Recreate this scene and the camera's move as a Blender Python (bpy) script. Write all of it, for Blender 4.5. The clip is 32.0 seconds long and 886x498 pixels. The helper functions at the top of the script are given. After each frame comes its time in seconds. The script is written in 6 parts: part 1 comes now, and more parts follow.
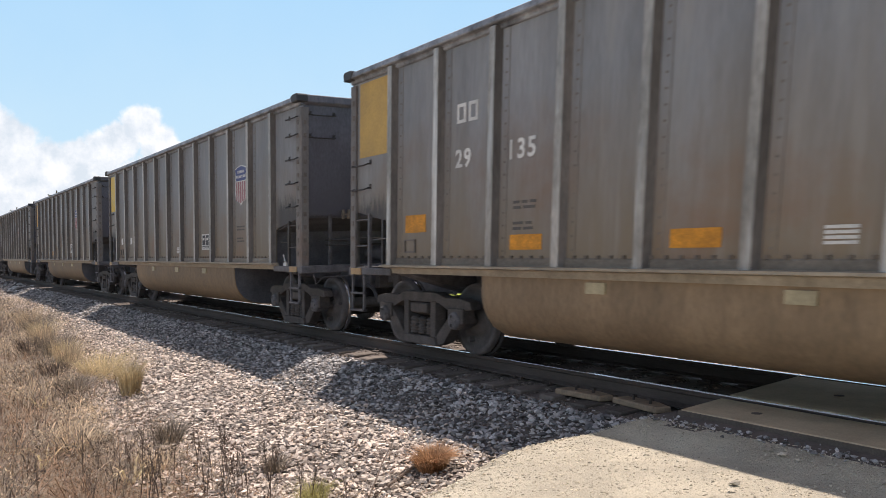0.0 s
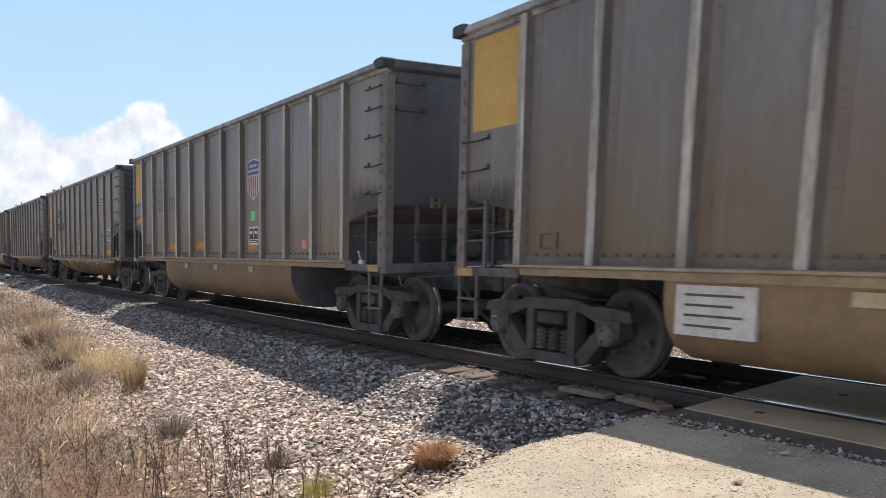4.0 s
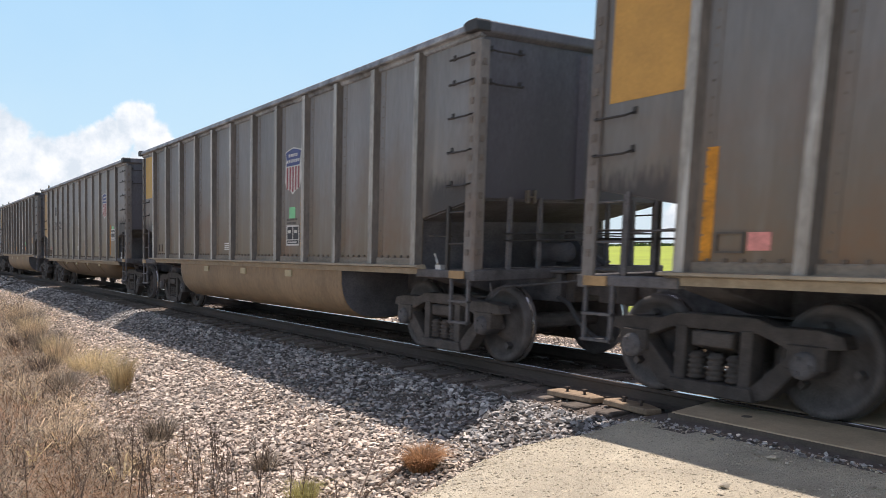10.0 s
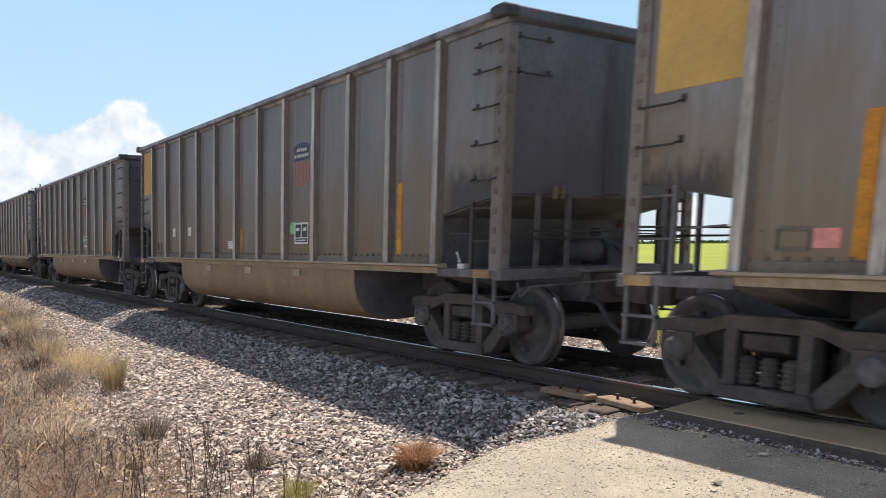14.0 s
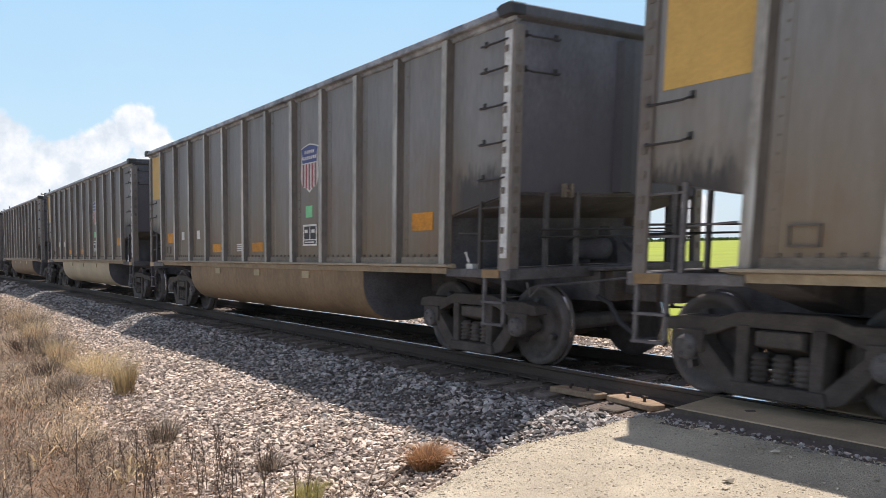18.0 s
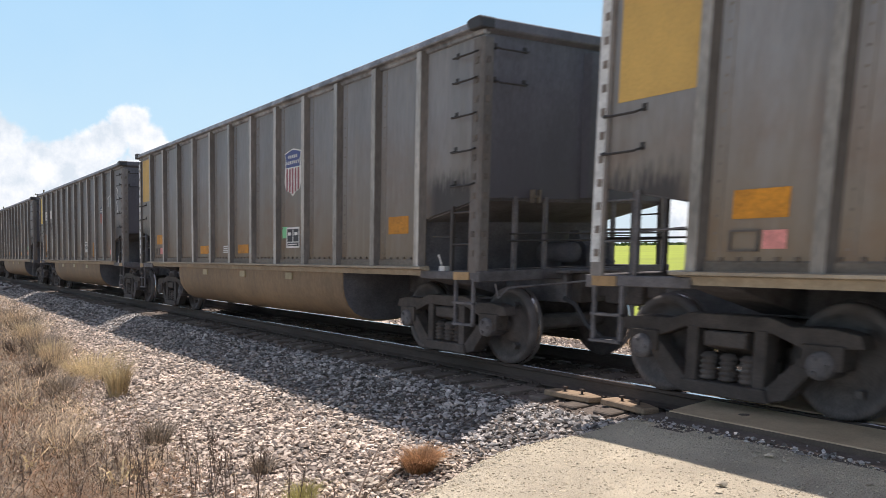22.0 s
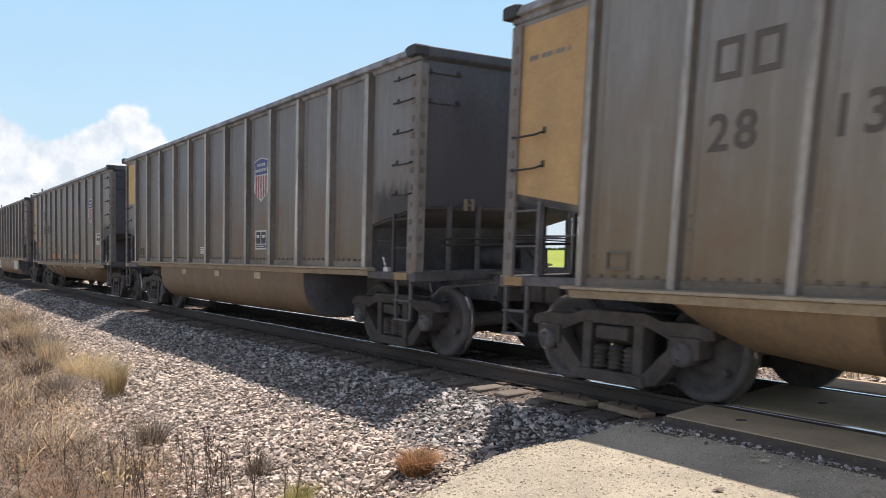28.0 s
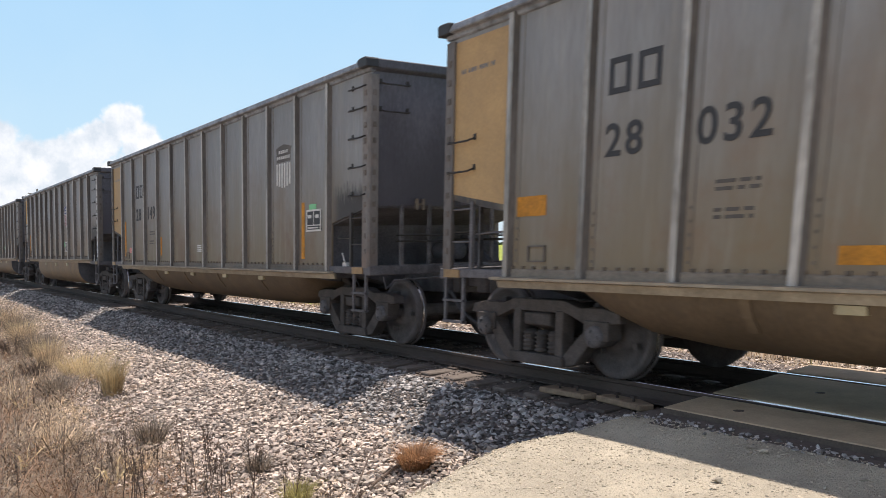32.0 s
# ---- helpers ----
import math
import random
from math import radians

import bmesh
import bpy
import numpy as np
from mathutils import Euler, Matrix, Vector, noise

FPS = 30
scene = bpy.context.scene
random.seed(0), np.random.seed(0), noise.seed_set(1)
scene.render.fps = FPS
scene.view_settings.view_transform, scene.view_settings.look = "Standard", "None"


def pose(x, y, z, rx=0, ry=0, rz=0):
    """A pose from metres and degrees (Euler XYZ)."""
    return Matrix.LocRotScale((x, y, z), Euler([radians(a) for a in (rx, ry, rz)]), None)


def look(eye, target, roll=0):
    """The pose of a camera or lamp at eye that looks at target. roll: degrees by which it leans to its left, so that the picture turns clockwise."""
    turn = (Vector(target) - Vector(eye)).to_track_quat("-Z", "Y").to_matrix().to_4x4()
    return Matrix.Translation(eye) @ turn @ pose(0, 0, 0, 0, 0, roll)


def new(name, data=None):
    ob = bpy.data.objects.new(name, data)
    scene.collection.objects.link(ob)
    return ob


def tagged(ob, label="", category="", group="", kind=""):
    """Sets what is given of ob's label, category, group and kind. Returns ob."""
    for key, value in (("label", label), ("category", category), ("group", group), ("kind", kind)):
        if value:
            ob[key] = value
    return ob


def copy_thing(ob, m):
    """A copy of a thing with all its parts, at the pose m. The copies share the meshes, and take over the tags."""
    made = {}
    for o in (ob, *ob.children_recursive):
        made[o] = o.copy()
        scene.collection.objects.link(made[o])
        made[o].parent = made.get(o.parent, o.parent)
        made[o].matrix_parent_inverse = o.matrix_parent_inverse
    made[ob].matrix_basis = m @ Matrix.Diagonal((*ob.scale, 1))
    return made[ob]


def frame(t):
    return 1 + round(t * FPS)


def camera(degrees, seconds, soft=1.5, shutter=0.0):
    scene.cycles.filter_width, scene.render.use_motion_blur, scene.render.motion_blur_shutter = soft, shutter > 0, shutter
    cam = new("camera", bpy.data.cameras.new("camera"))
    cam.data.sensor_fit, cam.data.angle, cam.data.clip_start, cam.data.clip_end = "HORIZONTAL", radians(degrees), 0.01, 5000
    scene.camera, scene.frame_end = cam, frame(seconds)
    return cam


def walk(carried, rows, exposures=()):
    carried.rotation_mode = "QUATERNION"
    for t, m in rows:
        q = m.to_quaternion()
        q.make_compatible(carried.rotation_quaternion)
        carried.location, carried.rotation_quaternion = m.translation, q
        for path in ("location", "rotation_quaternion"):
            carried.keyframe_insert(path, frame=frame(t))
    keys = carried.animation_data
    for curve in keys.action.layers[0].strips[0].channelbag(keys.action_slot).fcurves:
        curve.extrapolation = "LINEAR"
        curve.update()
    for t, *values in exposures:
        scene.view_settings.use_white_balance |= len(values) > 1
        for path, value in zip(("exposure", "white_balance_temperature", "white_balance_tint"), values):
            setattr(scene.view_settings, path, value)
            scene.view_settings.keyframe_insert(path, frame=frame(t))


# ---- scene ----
# World: x along the track (the train runs towards -x), y across it, z up from the rail top.
# The camera is held by hand beside a level crossing.
CAM_Z = 1.396
TRACK_Y = 6.93
PITCH_CAR = 16.18

cam = camera(56.05, 32.0, soft=0.45, shutter=0.85)
# A phone's sensor is read out from top to bottom during the shutter time.
scene.cycles.rolling_shutter_type = "TOP"
scene.cycles.rolling_shutter_duration = 0.09

TURNS = [(0,56.80,-0.21,1.18), (0.5,56.74,-0.10,0.98), (1,57.08,-0.26,1.08), (1.5,57.06,-0.33,1.15), (2,56.89,-0.05,0.90), (2.5,56.62,-0.33,0.72), (3,57.03,-0.29,0.87), (3.5,57.03,-0.34,0.80), (5.5,57.17,-0.64,1.17), (6,57.10,-0.60,1.18), (6.5,56.96,-0.64,1.27), (7,56.86,-0.54,1.22), (7.5,56.69,-0.51,0.92), (8,56.29,-0.32,0.65), (8.5,56.30,-0.46,1.02), (9,56.30,-0.33,0.85), (9.5,56.22,-0.15,0.48), (10,56.33,-0.22,0.48), (10.5,56.24,-0.31,0.37), (11,56.26,-0.33,0.46), (11.5,55.89,-0.31,0.48), (12,56.00,-0.42,0.76), (12.5,56.03,-0.60,0.69), (13,55.81,-0.33,0.50), (13.5,55.99,-0.26,0.44), (14,55.85,-0.35,0.60), (14.5,55.97,-0.61,0.93), (16.5,55.94,-0.31,1.03), (17,55.78,-0.31,1.00), (17.5,56.37,-0.46,1.19), (18,56.41,-0.32,1.27), (18.5,56.06,-0.31,1.28), (19,56.20,-0.30,1.13), (19.5,56.28,-0.30,1.14), (20,55.92,-0.29,1.09), (20.5,55.76,-0.15,0.96), (21,55.90,-0.26,0.94), (21.5,56.08,-0.15,1.02), (22,56.07,-0.15,0.99), (22.5,56.19,-0.28,0.80), (23,56.15,-0.36,0.75), (23.5,56.20,-0.25,0.46), (24,56.12,-0.15,0.47), (24.5,55.90,-0.21,0.61), (25,56.07,-0.32,0.60), (25.5,55.98,-0.19,0.57), (26,55.65,0.05,0.65), (26.5,55.60,-0.20,0.76), (28.5,56.01,0.07,0.42), (29,55.67,-0.13,0.39), (29.5,55.97,-0.31,0.60), (30,55.88,0.04,0.52), (30.5,55.38,-0.04,0.66), (31,55.49,-0.25,0.63), (31.5,55.66,-0.28,1.19), (32,55.71,-0.32,1.21)]
walk(cam, [(t, pose(0, 0, CAM_Z, 90 + p, r, y)) for t, y, p, r in TURNS], exposures=[(0, 0.06, 6500, 17), (32, 0.06, 6500, 17)])

# ---- light: high sun behind the train, hazy blue sky with cumulus low on one side ----
SUN_DIR = Vector((-0.215, 0.208, 1.0)).normalized()      # towards the sun
sun = new("sun", bpy.data.lights.new("sun", "SUN"))
sun.data.energy, sun.data.angle, sun.data.color = 5.0, radians(0.53), (1.0, 0.935, 0.83)
sun.matrix_basis = look(SUN_DIR * 60, (0, 0, 0))

world = bpy.data.worlds.new("sky_world")
scene.world = world
world.use_nodes = True


def build_sky():
    nt = world.node_tree
    nt.nodes.clear()
    N, L = nt.nodes.new, nt.links.new
    out, bg = N("ShaderNodeOutputWorld"), N("ShaderNodeBackground")
    sky = N("ShaderNodeTexSky")
    sky.sky_type, sky.sun_disc = "NISHITA", False
    sky.sun_elevation, sky.sun_rotation = radians(73), radians(-46)
    sky.altitude, sky.air_density, sky.dust_density, sky.ozone_density = 100, 1.0, 2.0, 1.0
    co = N("ShaderNodeTexCoord")

    def vmath(op, a, b=None):
        n = N("ShaderNodeVectorMath")
        n.operation = op
        for k, v in ((0, a), (1, b)):
            if v is None:
                continue
            if isinstance(v, tuple):
                n.inputs[k].default_value = v
            else:
                L(v, n.inputs[k])
        return n.outputs["Value"] if op in ("DISTANCE", "LENGTH", "DOT_PRODUCT") else n.outputs["Vector"]

    def fmath(op, a, b=0.0, c=None):
        n = N("ShaderNodeMath")
        n.operation = op
        for k, v in ((0, a), (1, b), (2, c)):
            if v is None:
                continue
            if isinstance(v, (int, float)):
                n.inputs[k].default_value = v
            else:
                L(v, n.inputs[k])
        return n.outputs[0]

    def fbm(scale, detail, rough=0.55):
        n = N("ShaderNodeTexNoise")
        L(co.outputs["Generated"], n.inputs["Vector"])
        n.inputs["Scale"].default_value, n.inputs["Detail"].default_value, n.inputs["Roughness"].default_value = scale, detail, rough
        return n

    def way(yaw, el):
        a, e = radians(yaw), radians(el)
        return (-math.sin(a) * math.cos(e), math.cos(a) * math.cos(e), math.sin(e))

    d = co.outputs["Generated"]
    wob = fbm(14, 6)
    warp = vmath("ADD", d, vmath("SCALE", vmath("SUBTRACT", wob.outputs["Color"], (0.5, 0.5, 0.5))))
    warp.node.inputs[1].links[0].from_node.inputs["Scale"].default_value = 0.022
    # heaps of cumulus: (yaw, elevation, radius), all in degrees
    heaps = [(76.6, 8.2, 1.4), (75.5, 7.0, 1.3), (77.9, 7.2, 1.3), (79.0, 6.3, 1.4), (80.2, 5.5, 1.6), (74.4, 6.3, 0.9),
             (85.6, 7.7, 1.9), (84.0, 6.8, 1.6), (82.4, 5.2, 1.8), (83.6, 3.9, 2.2), (79.5, 3.4, 2.2), (88.5, 8.0, 2.4), (76.6, 4.2, 2.0), (94, 6, 4), (101, 7, 4),
             (40.0, 1.6, 1.6), (31.0, 1.2, 2.0), (20, 3, 3), (-20, 8, 5), (-75, 6, 4), (150, 9, 6), (205, 7, 5), (250, 8, 5)]
    field = None
    for yaw, el, r in heaps:
        dist = vmath("DISTANCE", warp, way(yaw, el))
        f = fmath("SUBTRACT", 1.0, fmath("DIVIDE", dist, radians(r) * 1.15))
        field = f if field is None else fmath("MAXIMUM", field, f)
    fine = fbm(60, 5, 0.6)
    body = fmath("ADD", field, fmath("MULTIPLY", fmath("SUBTRACT", fine.outputs["Fac"], 0.5), 0.6))
    mask = N("ShaderNodeMapRange")
    mask.interpolation_type = "SMOOTHSTEP"
    L(body, mask.inputs["Value"])
    mask.inputs["From Min"].default_value, mask.inputs["From Max"].default_value = 0.0, 0.30
    # pale towards the horizon, blue above it, the unseen zenith greyed for neutral fill
    sep = N("ShaderNodeSeparateXYZ")
    L(d, sep.inputs[0])
    ramp = N("ShaderNodeValToRGB")
    L(fmath("ADD", sep.outputs["Z"], fmath("MULTIPLY", fmath("SUBTRACT", wob.outputs["Fac"], 0.5), 0.06)), ramp.inputs["Fac"])
    el = ramp.color_ramp.elements
    el[0].position, el[0].color = 0.0, (5.7 / 10, 6.95 / 10, 7.45 / 10, 1)
    el[1].position, el[1].color = 1.0, (0.245, 0.270, 0.355, 1)
    e = el.new(0.12)
    e.color = (0.445, 0.655, 0.765, 1)
    e = el.new(0.30)
    e.color = (0.335, 0.585, 0.77, 1)
    e = el.new(0.45)
    e.color = (0.325, 0.358, 0.465, 1)
    glow = N("ShaderNodeVectorMath")
    glow.operation = "SCALE"
    L(ramp.outputs["Color"], glow.inputs[0])
    glow.inputs["Scale"].default_value = 10.0
    hazy = N("ShaderNodeMix")
    hazy.data_type = "RGBA"
    hazy.inputs["Factor"].default_value = 0.85
    L(sky.outputs["Color"], hazy.inputs["A"])
    L(glow.outputs["Vector"], hazy.inputs["B"])
    shade = N("ShaderNodeMix")
    shade.data_type = "RGBA"
    lump = fbm(34, 5, 0.6)
    contrast = N("ShaderNodeMapRange")
    L(lump.outputs["Fac"], contrast.inputs["Value"])
    contrast.inputs["From Min"].default_value, contrast.inputs["From Max"].default_value = 0.36, 0.62
    L(contrast.outputs[0], shade.inputs["Factor"])
    shade.inputs["A"].default_value, shade.inputs["B"].default_value = (5.6, 6.35, 6.75, 1), (7.8, 8.15, 8.1, 1)
    full = N("ShaderNodeMix")
    full.data_type = "RGBA"
    L(fmath("MULTIPLY", mask.outputs[0], 0.95), full.inputs["Factor"])
    L(hazy.outputs["Result"], full.inputs["A"])
    L(shade.outputs["Result"], full.inputs["B"])
    L(full.outputs["Result"], bg.inputs["Color"])
    bg.inputs["Strength"].default_value = 0.125
    L(bg.outputs[0], out.inputs[0])


build_sky()


# ---- materials ----
def material(name, base, rough=0.7, metal=0.0, vary=0.25, scale=3.0, fine=60.0, bump=0.15, tint=None, stretch=(1, 1, 1),
             per_object=0.0, per_island=0.0, space="Object", spec=0.4, dust_shade=None, thin=0.0, runs=None, soot=False, rust=0.0):
    """Base colour with stains at a large and grain at a small scale, and a fine bump."""
    m = bpy.data.materials.new(name)
    m.use_nodes = True
    nt = m.node_tree
    N, L = nt.nodes.new, nt.links.new
    b = nt.nodes["Principled BSDF"]
    co, mp = N("ShaderNodeTexCoord"), N("ShaderNodeMapping")
    mp.inputs["Scale"].default_value = stretch
    L(co.outputs[space], mp.inputs["Vector"])
    big, small = N("ShaderNodeTexNoise"), N("ShaderNodeTexNoise")
    for n, s, dt in ((big, scale, 5), (small, fine, 4)):
        L(mp.outputs[0], n.inputs["Vector"])
        n.inputs["Scale"].default_value, n.inputs["Detail"].default_value, n.inputs["Roughness"].default_value = s, dt, 0.62
    if per_object:
        info, add = N("ShaderNodeObjectInfo"), N("ShaderNodeVectorMath")
        mul = N("ShaderNodeMath")
        mul.operation, mul.inputs[1].default_value = "MULTIPLY", 37.0
        L(info.outputs["Random"], mul.inputs[0])
        L(co.outputs[space], add.inputs[0])
        L(mul.outputs[0], add.inputs[1])
        L(add.outputs[0], mp.inputs["Vector"])
    ramp = N("ShaderNodeValToRGB")
    dark = tuple(c * (1 - vary) for c in base)
    light = tuple(min(1, c * (1 + vary)) for c in (tint or base))
    ramp.color_ramp.elements[0].position, ramp.color_ramp.elements[0].color = 0.30, (*dark, 1)
    ramp.color_ramp.elements[1].position, ramp.color_ramp.elements[1].color = 0.72, (*light, 1)
    L(big.outputs["Fac"], ramp.inputs["Fac"])
    grain = N("ShaderNodeMapRange")
    L(small.outputs["Fac"], grain.inputs["Value"])
    grain.inputs["From Min"].default_value, grain.inputs["From Max"].default_value = 0.25, 0.75
    grain.inputs["To Min"].default_value, grain.inputs["To Max"].default_value = 1 - vary * 0.7, 1 + vary * 0.7
    mix = N("ShaderNodeVectorMath")
    mix.operation = "SCALE"
    L(ramp.outputs["Color"], mix.inputs[0])
    L(grain.outputs[0], mix.inputs["Scale"])
    last = mix.outputs["Vector"]
    if dust_shade:
        # road and coal dust lying thicker low down in ragged runs, plus painted-in shading
        colour, z0, z1 = dust_shade
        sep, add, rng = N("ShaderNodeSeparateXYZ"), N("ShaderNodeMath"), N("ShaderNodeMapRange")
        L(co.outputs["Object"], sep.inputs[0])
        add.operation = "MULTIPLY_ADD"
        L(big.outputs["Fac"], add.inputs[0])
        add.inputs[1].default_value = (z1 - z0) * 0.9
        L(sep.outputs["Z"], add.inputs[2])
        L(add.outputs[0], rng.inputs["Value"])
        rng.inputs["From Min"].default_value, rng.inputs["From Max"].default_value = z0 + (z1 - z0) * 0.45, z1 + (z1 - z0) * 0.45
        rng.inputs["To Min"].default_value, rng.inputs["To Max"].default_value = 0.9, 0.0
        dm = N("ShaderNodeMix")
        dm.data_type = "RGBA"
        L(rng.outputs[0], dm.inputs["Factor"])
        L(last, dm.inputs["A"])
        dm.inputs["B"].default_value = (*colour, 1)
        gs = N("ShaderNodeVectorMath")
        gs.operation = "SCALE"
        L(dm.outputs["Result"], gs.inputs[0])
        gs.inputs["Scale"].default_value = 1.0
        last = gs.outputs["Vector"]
    if runs:
        # narrow upright runs and scrapes
        colour, amount = runs
        mp2, nz, rg, mxr, back = N("ShaderNodeMapping"), N("ShaderNodeTexNoise"), N("ShaderNodeMapRange"), N("ShaderNodeMix"), N("ShaderNodeVectorMath")
        mp2.inputs["Scale"].default_value = (9, 9, 0.7)
        L(mp.inputs["Vector"].links[0].from_socket, mp2.inputs["Vector"])
        L(mp2.outputs[0], nz.inputs["Vector"])
        nz.inputs["Scale"].default_value, nz.inputs["Detail"].default_value = 1.0, 6
        L(nz.outputs["Fac"], rg.inputs["Value"])
        rg.inputs["From Min"].default_value, rg.inputs["From Max"].default_value = 0.54, 0.72
        rg.inputs["To Min"].default_value, rg.inputs["To Max"].default_value = 0.0, amount
        mxr.data_type = "RGBA"
        L(rg.outputs[0], mxr.inputs["Factor"])
        L(last, mxr.inputs["A"])
        mxr.inputs["B"].default_value = (*colour, 1)
        back.operation = "SCALE"
        back.inputs["Scale"].default_value = 1.0
        L(mxr.outputs["Result"], back.inputs[0])
        last = back.outputs["Vector"]
    if rust:
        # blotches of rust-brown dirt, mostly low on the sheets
        nz, sp, rg, lo, mul, mxr, back = (N("ShaderNodeTexNoise"), N("ShaderNodeSeparateXYZ"), N("ShaderNodeMapRange"), N("ShaderNodeMapRange"), N("ShaderNodeMath"),
                                          N("ShaderNodeMix"), N("ShaderNodeVectorMath"))
        L(mp.inputs["Vector"].links[0].from_socket, nz.inputs["Vector"])
        nz.inputs["Scale"].default_value, nz.inputs["Detail"].default_value, nz.inputs["Roughness"].default_value = 0.9, 7, 0.65
        L(nz.outputs["Fac"], rg.inputs["Value"])
        rg.inputs["From Min"].default_value, rg.inputs["From Max"].default_value = 0.48, 0.68
        L(co.outputs["Object"], sp.inputs[0])
        L(sp.outputs["Z"], lo.inputs["Value"])
        lo.inputs["From Min"].default_value, lo.inputs["From Max"].default_value = 1.5, 3.0
        lo.inputs["To Min"].default_value, lo.inputs["To Max"].default_value = rust, rust * 0.15
        mul.operation, mxr.data_type, back.operation = "MULTIPLY", "RGBA", "SCALE"
        L(rg.outputs[0], mul.inputs[0])
        L(lo.outputs[0], mul.inputs[1])
        L(mul.outputs[0], mxr.inputs["Factor"])
        L(last, mxr.inputs["A"])
        mxr.inputs["B"].default_value = (0.20, 0.105, 0.055, 1)
        back.inputs["Scale"].default_value = 1.0
        L(mxr.outputs["Result"], back.inputs[0])
        last = back.outputs["Vector"]
    if soot:
        # a ragged smear of coal over the lower corners of the end panels
        sp, ab = N("ShaderNodeSeparateXYZ"), N("ShaderNodeMath")
        L(co.outputs["Object"], sp.inputs[0])
        ab.operation = "ABSOLUTE"
        L(sp.outputs["X"], ab.inputs[0])
        ex, ez, zz, mul, mxs, back = N("ShaderNodeMapRange"), N("ShaderNodeMapRange"), N("ShaderNodeMath"), N("ShaderNodeMath"), N("ShaderNodeMix"), N("ShaderNodeVectorMath")
        ex.interpolation_type = ez.interpolation_type = "SMOOTHSTEP"
        L(ab.outputs[0], ex.inputs["Value"])
        ex.inputs["From Min"].default_value, ex.inputs["From Max"].default_value = 6.0, 6.35
        zz.operation = "MULTIPLY_ADD"
        L(small.outputs["Fac"], zz.inputs[0])
        zz.inputs[1].default_value = -0.7
        side, hi = N("ShaderNodeMapRange"), N("ShaderNodeMath")
        L(sp.outputs["X"], side.inputs["Value"])
        side.inputs["From Min"].default_value, side.inputs["From Max"].default_value = -1.0, 1.0
        side.inputs["To Min"].default_value, side.inputs["To Max"].default_value = 0.17, 0.0
        hi.operation = "ADD"
        L(sp.outputs["Z"], hi.inputs[0])
        L(side.outputs[0], hi.inputs[1])
        L(hi.outputs[0], zz.inputs[2])
        L(zz.outputs[0], ez.inputs["Value"])
        ez.inputs["From Min"].default_value, ez.inputs["From Max"].default_value = 1.66, 1.98
        ez.inputs["To Min"].default_value, ez.inputs["To Max"].default_value = 0.93, 0.0
        mul.operation = "MULTIPLY"
        L(ex.outputs[0], mul.inputs[0])
        L(ez.outputs[0], mul.inputs[1])
        mxs.data_type = "RGBA"
        L(mul.outputs[0], mxs.inputs["Factor"])
        L(last, mxs.inputs["A"])
        mxs.inputs["B"].default_value = (0.045, 0.04, 0.04, 1)
        back.operation = "SCALE"
        back.inputs["Scale"].default_value = 1.0
        L(mxs.outputs["Result"], back.inputs[0])
        last = back.outputs["Vector"]
    for amount, sock in ((per_object, "o"), (per_island, "i")):
        if amount:
            src = (N("ShaderNodeObjectInfo") if sock == "o" else N("ShaderNodeNewGeometry"))
            rng = N("ShaderNodeMapRange")
            L(src.outputs["Random" if sock == "o" else "Random Per Island"], rng.inputs["Value"])
            rng.inputs["To Min"].default_value, rng.inputs["To Max"].default_value = 1 - amount, 1 + amount
            sc = N("ShaderNodeVectorMath")
            sc.operation = "SCALE"
            L(last, sc.inputs[0])
            L(rng.outputs[0], sc.inputs["Scale"])
            last = sc.outputs["Vector"]
    L(last, b.inputs["Base Color"])
    rr = N("ShaderNodeMapRange")
    L(big.outputs["Fac"], rr.inputs["Value"])
    rr.inputs["To Min"].default_value, rr.inputs["To Max"].default_value = max(0.05, rough - 0.15), min(1, rough + 0.15)
    L(rr.outputs[0], b.inputs["Roughness"])
    b.inputs["Metallic"].default_value, b.inputs["Specular IOR Level"].default_value = metal, spec
    if bump:
        bp = N("ShaderNodeBump")
        bp.inputs["Strength"].default_value, bp.inputs["Distance"].default_value = bump, 0.01
        L(small.outputs["Fac"], bp.inputs["Height"])
        L(bp.outputs[0], b.inputs["Normal"])
    if thin:
        tr, mx = N("ShaderNodeBsdfTranslucent"), N("ShaderNodeMixShader")
        L(last, tr.inputs["Color"])
        mx.inputs[0].default_value = thin
        L(b.outputs[0], mx.inputs[1])
        L(tr.outputs[0], mx.inputs[2])
        L(mx.outputs[0], nt.nodes["Material Output"].inputs["Surface"])
    return m


